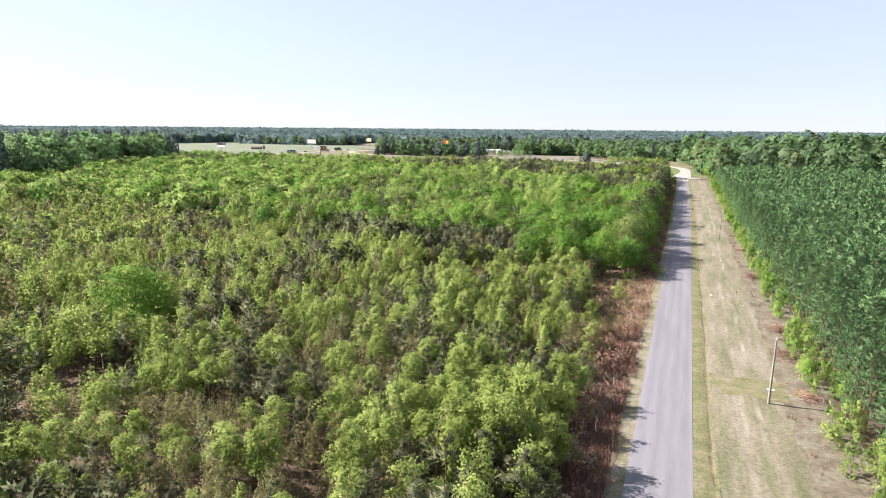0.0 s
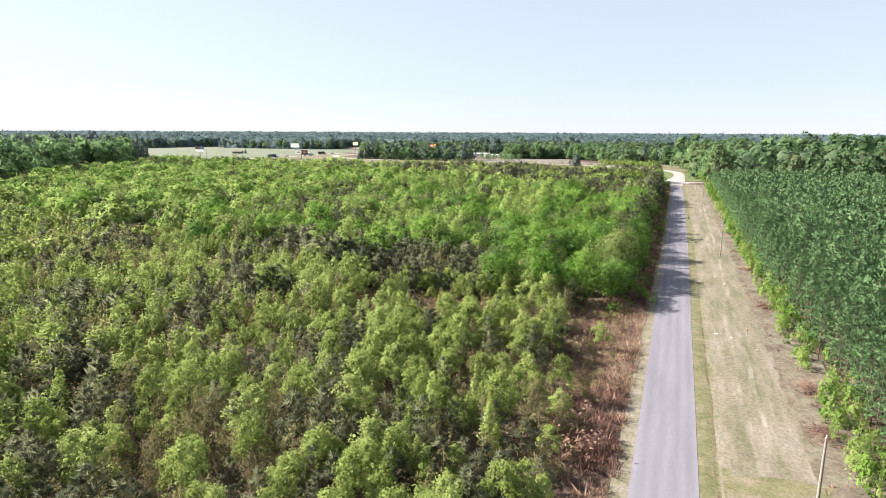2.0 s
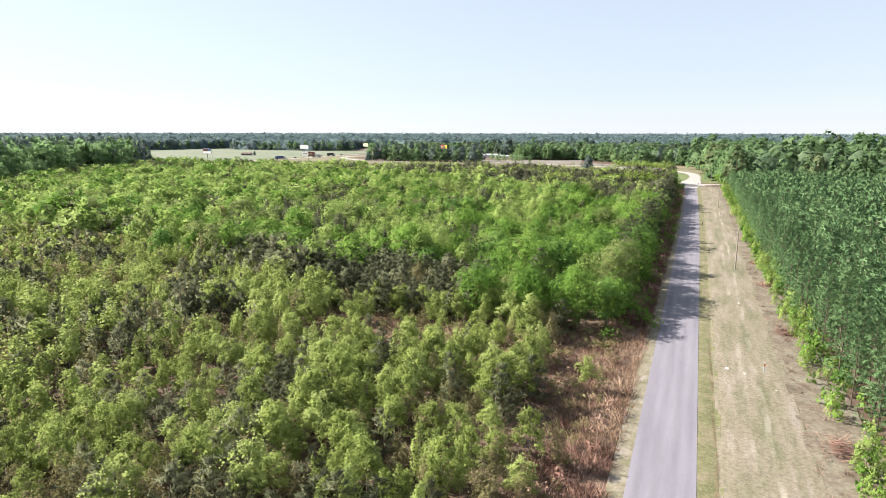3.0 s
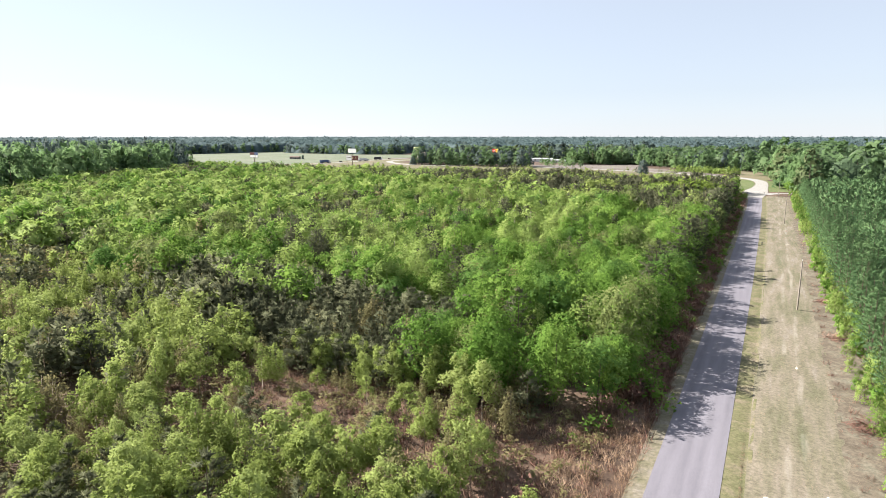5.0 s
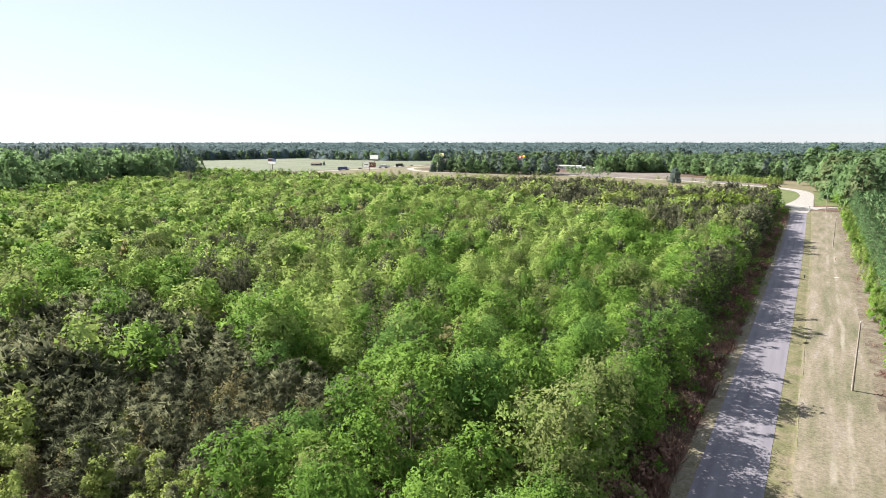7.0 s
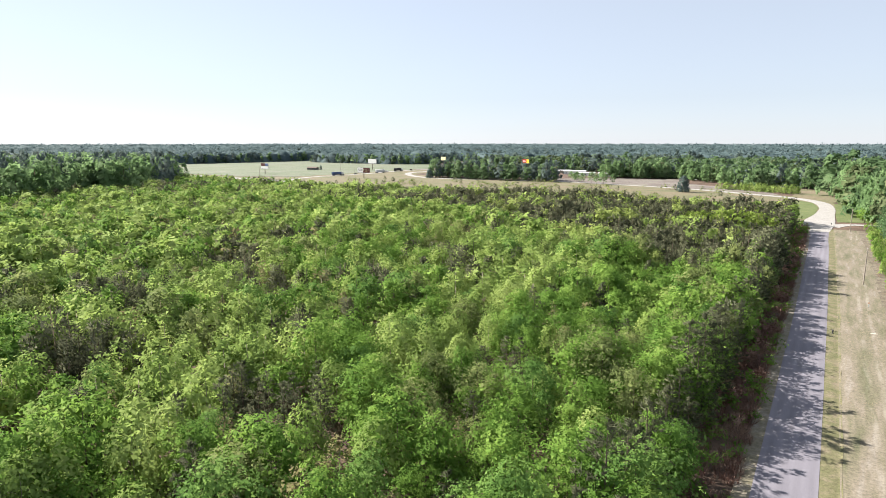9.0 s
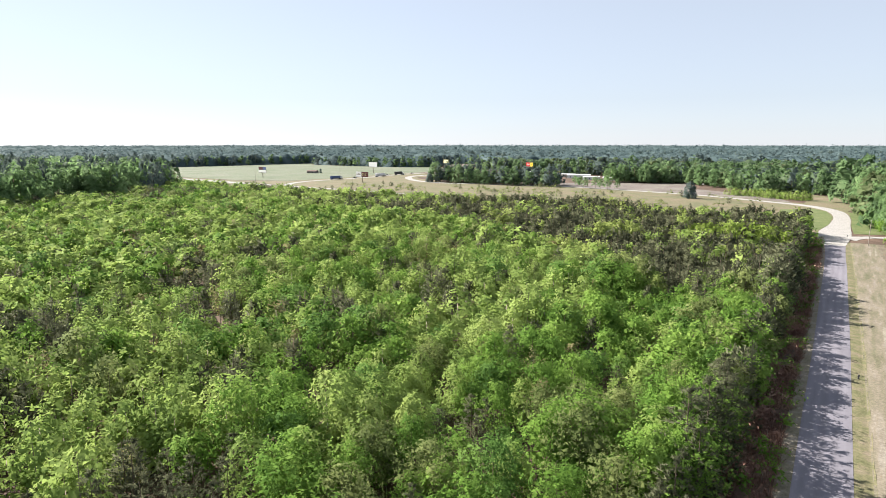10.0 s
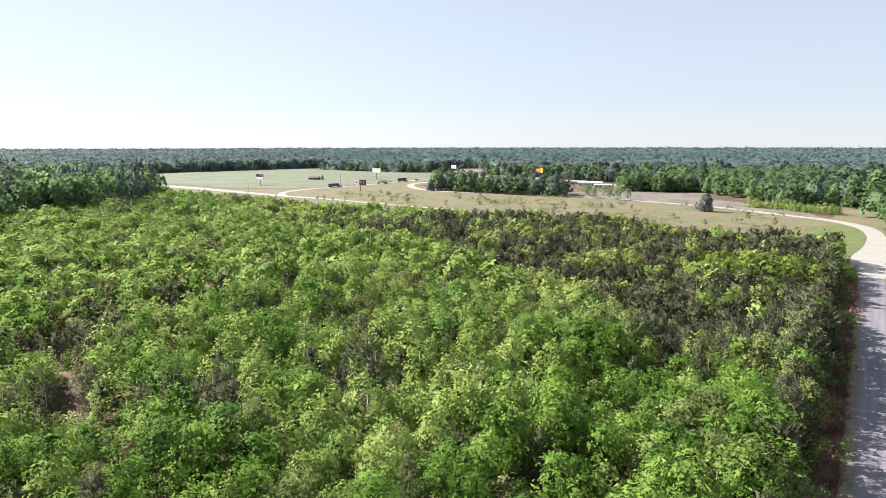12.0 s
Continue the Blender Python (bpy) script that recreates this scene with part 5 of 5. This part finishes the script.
def heap(name, x, y, w, l, h, material, label, category, n=26, rot=0.0):
    """A low irregular mound."""
    bm = bmesh.new()
    bmesh.ops.create_icosphere(bm, subdivisions=3, radius=1.0)
    sx = rng.random() * 50
    for v in bm.verts:
        k = 1 + 0.45 * noise.noise(v.co * 1.6 + Vector((sx, 0, 0))) + 0.2 * noise.noise(v.co * 5 + Vector((0, sx, 0)))
        v.co = Vector((v.co.x * w * k, v.co.y * l * k, max(0, v.co.z) * h * k))
    bmesh.ops.rotate(bm, verts=bm.verts, matrix=Matrix.Rotation(rot, 3, "Z"))
    ob = part(name, bm, material, None)
    ob.location = (x, y, 0.1)
    return tagged(ob, label, category)


def twig_heap(x, y, s):
    """Cut twigs thrown together."""
    n = 420
    P = rng.normal(0, 1, (n, 3)) * [0.8 * s, 1.1 * s, 0.0] + np.column_stack([np.zeros((n, 2)), rng.random(n) * 0.6 * s])
    D = unit(rng.normal(size=(n, 3)) * [1, 1, 0.35])
    N = rng.normal(size=(n, 3)); N -= (N * D).sum(1, keepdims=True) * D
    V, F, S = leaf_tris(P, N, 0.25 + 0.5 * rng.random(n), 0.06, D, shade=D * 0.3 + [0, 0, 1])
    V[:, 2] = np.maximum(V[:, 2], 0.02)
    ob = new("brushwood", mesh_from("brushwood", V, [F], [M_BROWNTWIG], normals=S))
    ob.location = (x, y, 0.1)
    return tagged(ob, "low heap of red-brown cut brushwood", "heap", kind="stuff")


# heaps of dead twigs at the foot of the pines, and patches of sand on the strip
for x, y, s in ((16.8, 118, 1.2), (16.4, 160, 1.0), (16.2, 196, 1.1), (15.9, 222, 0.8), (16.3, 104, 1.4), (15.8, 262, 0.7), (16.9, 88, 0.9)):
    twig_heap(x, y, s)
for x, y, w, l in ((12.6, 89.4, 0.7, 0.45), (6.6, 139.3, 0.3, 0.5), (8.8, 138.0, 0.25, 0.35), (10.0, 178, 0.3, 0.9), (10.2, 296, 0.8, 0.4), (12.3, 133, 0.3, 0.35)):
    heap("sand_patch", x, y, w, l, 0.08, M_SAND, "patch of bare pale sand in the dry grass", "sand patch")


# ---- billboards ----
def billboard(x, y, w, z0, z1, turn, panels, label, posts=1, category="billboard", back=M_DARK):
    """panels: (x0, x1, y0, y1, material) in parts of the face."""
    root = tagged(new("billboard"), label, category)
    root.matrix_basis = pose(x, y, 0, 0, 0, turn)
    for k in range(posts):
        px = 0 if posts == 1 else (k / (posts - 1) - 0.5) * w * 0.7
        bm = bmesh.new()
        rod(bm, (px, 0.25, 0), (px, 0.25, z1 - 0.5), 0.42 if posts == 1 else 0.2, 0.36 if posts == 1 else 0.18, 10)
        part("post", bm, M_RUST if posts == 1 else M_POLE, root)
    bm = bmesh.new()
    box(bm, -w / 2, w / 2, -0.12, 0.12, z0, z1, 0.04)
    part("panel", bm, back, root)
    bm = bmesh.new()
    box(bm, -w / 2, w / 2, -1.1, -0.12, z0 - 0.18, z0 - 0.05)
    part("catwalk", bm, M_STEEL, root, "grey steel catwalk under the panel")
    for sx in (-1, 1):
        bm = bmesh.new()
        rod(bm, (sx * w * 0.35, -0.2, z0 - 0.1), (sx * w * 0.3, -1.9, z0 + 0.1), 0.05, 0.04, 6)
        box(bm, sx * w * 0.3 - 0.3, sx * w * 0.3 + 0.3, -2.1, -1.8, z0 + 0.05, z0 + 0.25)
        part("floodlight", bm, M_STEEL, root)
    for a, b, c, d, m in panels:
        bm = bmesh.new()
        box(bm, -w / 2 + 0.15 + a * (w - 0.3), -w / 2 + 0.15 + b * (w - 0.3), -0.15, -0.121, z0 + 0.15 + c * (z1 - z0 - 0.3), z0 + 0.15 + d * (z1 - z0 - 0.3))
        part("poster", bm, m, root)
    return root


def bars(x0, x1, y0, y1, n, material, gap=0.25):
    """Writing too far off to read, as plain bars."""
    s = (x1 - x0) / n
    return [(x0 + i * s, x0 + (i + 1 - gap) * s, y0, y1, material) for i in range(n)]


billboard(-540, 828, 18.0, 8.6, 14.8, -12, [(0, 1, 0, 1, M_WHITE)], "large blank white billboard on one steel post")
billboard(-421, 664, 19.0, 5.8, 11.0, -8, [(0, 0.46, 0, 1, M_WHITE), (0.06, 0.40, 0.40, 0.62, M_MAROON), (0.46, 1, 0, 1, M_MAROON)] + [(0.5 + 0.12 * i, 0.56 + 0.12 * i, 0.25, 0.75, M_PALEY) for i in range(4)], "low billboard with white and maroon posters")
billboard(-574, 667, 17.0, 6.4, 12.8, -12, [(0, 1, 0, 0.45, M_WHITE), (0, 0.55, 0.48, 1, M_MAROON), (0.58, 1, 0.48, 1, M_BLUE)], "billboard with a dark picture over a white strip")
billboard(-531, 997, 14.0, 9.0, 14.5, -25, [(0, 1, 0, 1, M_PALEY)] + bars(0.1, 0.9, 0.35, 0.65, 6, M_WHITE), "pale yellow billboard rising above the trees")
billboard(-374, 967, 15.0, 8.0, 13.5, -28, [(0, 0.62, 0, 1, M_RED), (0.62, 1, 0, 1, M_YELLOW)] + bars(0.08, 0.56, 0.3, 0.72, 4, M_WHITE) + bars(0.66, 0.94, 0.3, 0.7, 2, M_RED), "red and yellow billboard above the pines", posts=2)


# ---- traffic on the side road ----
def wheel_set(root, xs, ys, r, w):
    for x in xs:
        for y in ys:
            bm = bmesh.new()
            rod(bm, (x, y - w / 2, r), (x, y + w / 2, r), r, r, 14)
            tyre = part("wheel", bm, M_RUBBER, root)
            bm = bmesh.new()
            rod(bm, (x, y - w / 2 - 0.01, r), (x, y + w / 2 + 0.01, r), r * 0.55, r * 0.55, 10)
            part("rim", bm, M_STEEL, tyre)


def truck(x, y, turn, box_material, label):
    root = tagged(new("semi_truck"), label, "truck", "traffic beyond the wood")
    root.matrix_basis = pose(x, y, 0.15, 0, 0, turn)
    bm = bmesh.new(); box(bm, -9.0, 4.6, -1.28, 1.28, 1.2, 4.0, 0.06)
    part("trailer", bm, box_material, root)
    bm = bmesh.new(); box(bm, 5.2, 7.2, -1.2, 1.2, 0.9, 3.6, 0.2); box(bm, 7.1, 8.8, -1.0, 1.0, 0.9, 2.2, 0.2)
    cab = part("cab", bm, M_WHITE, root)
    bm = bmesh.new(); box(bm, 7.16, 7.24, -1.0, 1.0, 2.3, 3.2)
    part("windscreen", bm, M_GLASS, cab)
    bm = bmesh.new(); box(bm, -8.8, 8.4, -0.5, 0.5, 0.8, 1.2)
    part("chassis", bm, M_DARK, root)
    wheel_set(root, (-8.0, -6.8, 4.6, 5.8, 8.0), (-1.0, 1.0), 0.5, 0.35)
    return root


def car(x, y, turn, material, label, tall=0.0):
    root = tagged(new("car"), label, "car", "traffic beyond the wood")
    root.matrix_basis = pose(x, y, 0.15, 0, 0, turn)
    bm = bmesh.new(); box(bm, -2.3, 2.3, -0.9, 0.9, 0.35, 0.95 + tall / 2, 0.18)
    part("body", bm, material, root)
    bm = bmesh.new()
    v = box(bm, -1.5, 1.1, -0.8, 0.8, 0.9 + tall / 2, 1.5 + tall, 0.15)
    part("cabin", bm, M_GLASS, root, "dark glazed cabin")
    bm = bmesh.new(); box(bm, -1.2, 0.7, -0.72, 0.72, 1.47 + tall, 1.53 + tall, 0.02)
    part("roof", bm, material, root)
    wheel_set(root, (-1.4, 1.4), (-0.82, 0.82), 0.33, 0.22)
    return root


truck(-477, 765, 88, M_WHITE, "white box semi truck on the side road")
truck(-484, 812, 92, M_DARK, "dark semi truck with trailer on the side road")
truck(-480, 690, 88, M_BLUE, "blue and white lorry on the side road")
car(-481, 722, 88, M_DARK, "dark car on the pale side road")
car(-486, 790, 92, M_WHITE, "white car on the pale side road")
car(-484, 840, 90, M_MAROON, "dark red car on the pale side road")


# ---- buildings ----
def house(name, x, y, w, d, h, rise, turn, wall, roof, label, windows=4, category="house"):
    root = tagged(new(name), label, category)
    root.matrix_basis = pose(x, y, 0, 0, 0, turn)
    bm = bmesh.new(); box(bm, -w / 2, w / 2, -d / 2, d / 2, 0, h, 0.03)
    wl = part("wall", bm, wall, root)
    bm = bmesh.new()
    e = 0.4
    pts = [(-w / 2 - e, -d / 2 - e, h), (w / 2 + e, -d / 2 - e, h), (w / 2 + e, d / 2 + e, h), (-w / 2 - e, d / 2 + e, h), (-w / 2 - e, 0, h + rise), (w / 2 + e, 0, h + rise)]
    vs = [bm.verts.new(p) for p in pts]
    for f in ((0, 1, 5, 4), (2, 3, 4, 5), (0, 4, 3), (1, 2, 5), (3, 2, 1, 0)):
        bm.faces.new([vs[i] for i in f])
    bmesh.ops.recalc_face_normals(bm, faces=bm.faces)
    part("roof", bm, roof, root)
    for k in range(windows):
        cx = -w / 2 + (k + 0.5) * w / windows
        bm = bmesh.new(); box(bm, cx - 0.55, cx + 0.55, -d / 2 - 0.05, -d / 2 - 0.01, 1.0, 2.1)
        win = part("window", bm, M_GLASS, root)
        bm = bmesh.new()
        box(bm, cx - 0.65, cx + 0.65, -d / 2 - 0.08, -d / 2 - 0.055, 2.1, 2.2); box(bm, cx - 0.65, cx + 0.65, -d / 2 - 0.08, -d / 2 - 0.055, 0.9, 1.0)
        part("frame", bm, M_WHITE, win)
    bm = bmesh.new(); box(bm, w * 0.12 - 0.5, w * 0.12 + 0.5, -d / 2 - 0.05, -d / 2 - 0.012, 0, 2.1)
    part("door", bm, M_DARK, root)
    return root


house("barn", -609, 784, 14, 7, 2.6, 1.6, 18, M_BARN, M_RUST, "weathered old barn with rusty roof in the field", 2, "barn")
house("mobile_home", -285, 880, 22, 7, 3.2, 0.9, 12, M_WALLT, M_ROOFW, "long mobile home with a white metal roof")
house("mobile_home", -345, 895, 24, 8, 3.6, 1.2, 8, M_WHITE, M_ROOFW, "white metal building behind the pines")
house("mobile_home", -330, 845, 20, 8, 3.4, 1.0, -10, M_WALLT, M_ROOFW, "pale building with white roof among trees")
house("mobile_home", -240, 842, 18, 6, 3.0, 0.9, 25, M_WHITE, M_ROOFW, "white mobile home beside the cleared lot")
house("mobile_home", -172, 838, 20, 6, 3.0, 0.9, 15, M_WHITE, M_ROOFW, "white mobile home behind the tree belt")
house("house", -95, 798, 16, 8, 3.0, 2.2, -20, M_WALLT, M_ROOFG, "tan house with grey roof behind tall trees")
house("house", -28, 758, 14, 8, 3.0, 2.2, 0, M_WHITE, M_ROOFG, "white house with grey roof among trees")
house("shed", -1000, 880, 26, 12, 5, 2.5, 30, M_WHITE, M_ROOFG, "distant grey farm building beside the field", 4, "farm building")

car(-163, 838, 10, M_WHITE, "white van parked under the tall trees", 0.5)
car(-150, 838, 25, M_WHITE, "white car parked under the tall trees")
car(-118, 812, -30, M_WHITE, "white pickup beside the tree belt", 0.2)
car(-52, 742, 15, M_WHITE, "white car parked before the house")
car(-36, 738, 60, M_WHITE, "white van among the trees", 0.5)
house("mobile_home", -8, 752, 18, 6, 3.0, 0.9, 4, M_WHITE, M_ROOFW, "white mobile home at the end of the tan bank")
house("mobile_home", -262, 862, 26, 9, 3.6, 1.2, 20, M_WHITE, M_ROOFW, "long white roofed shed behind the pines")
house("mobile_home", -405, 1010, 26, 10, 4.0, 1.4, -5, M_WALLT, M_ROOFW, "pale long building below the red billboard")
house("mobile_home", -212, 836, 24, 8, 3.2, 1.0, 8, M_WHITE, M_ROOFW, "white metal shed behind young trees")
utility_pole(-493, 587, 14.0, "tall thin pole beside the pale highway")
utility_pole(-518, 738, 13.0, "thin pole at the edge of the field")
utility_pole(-396, 620, 13.0, "thin pole between the pale roads")

# single trees in the meadow
tree_things("meadow_tree", "dark_round", [(-97, 650, 1.1, 1.0), (-600, 790, 0.55, 0.7), (-365, 705, 0.9, 1.0)], ["single dark rounded tree beside the pale road"], "", variants=3)
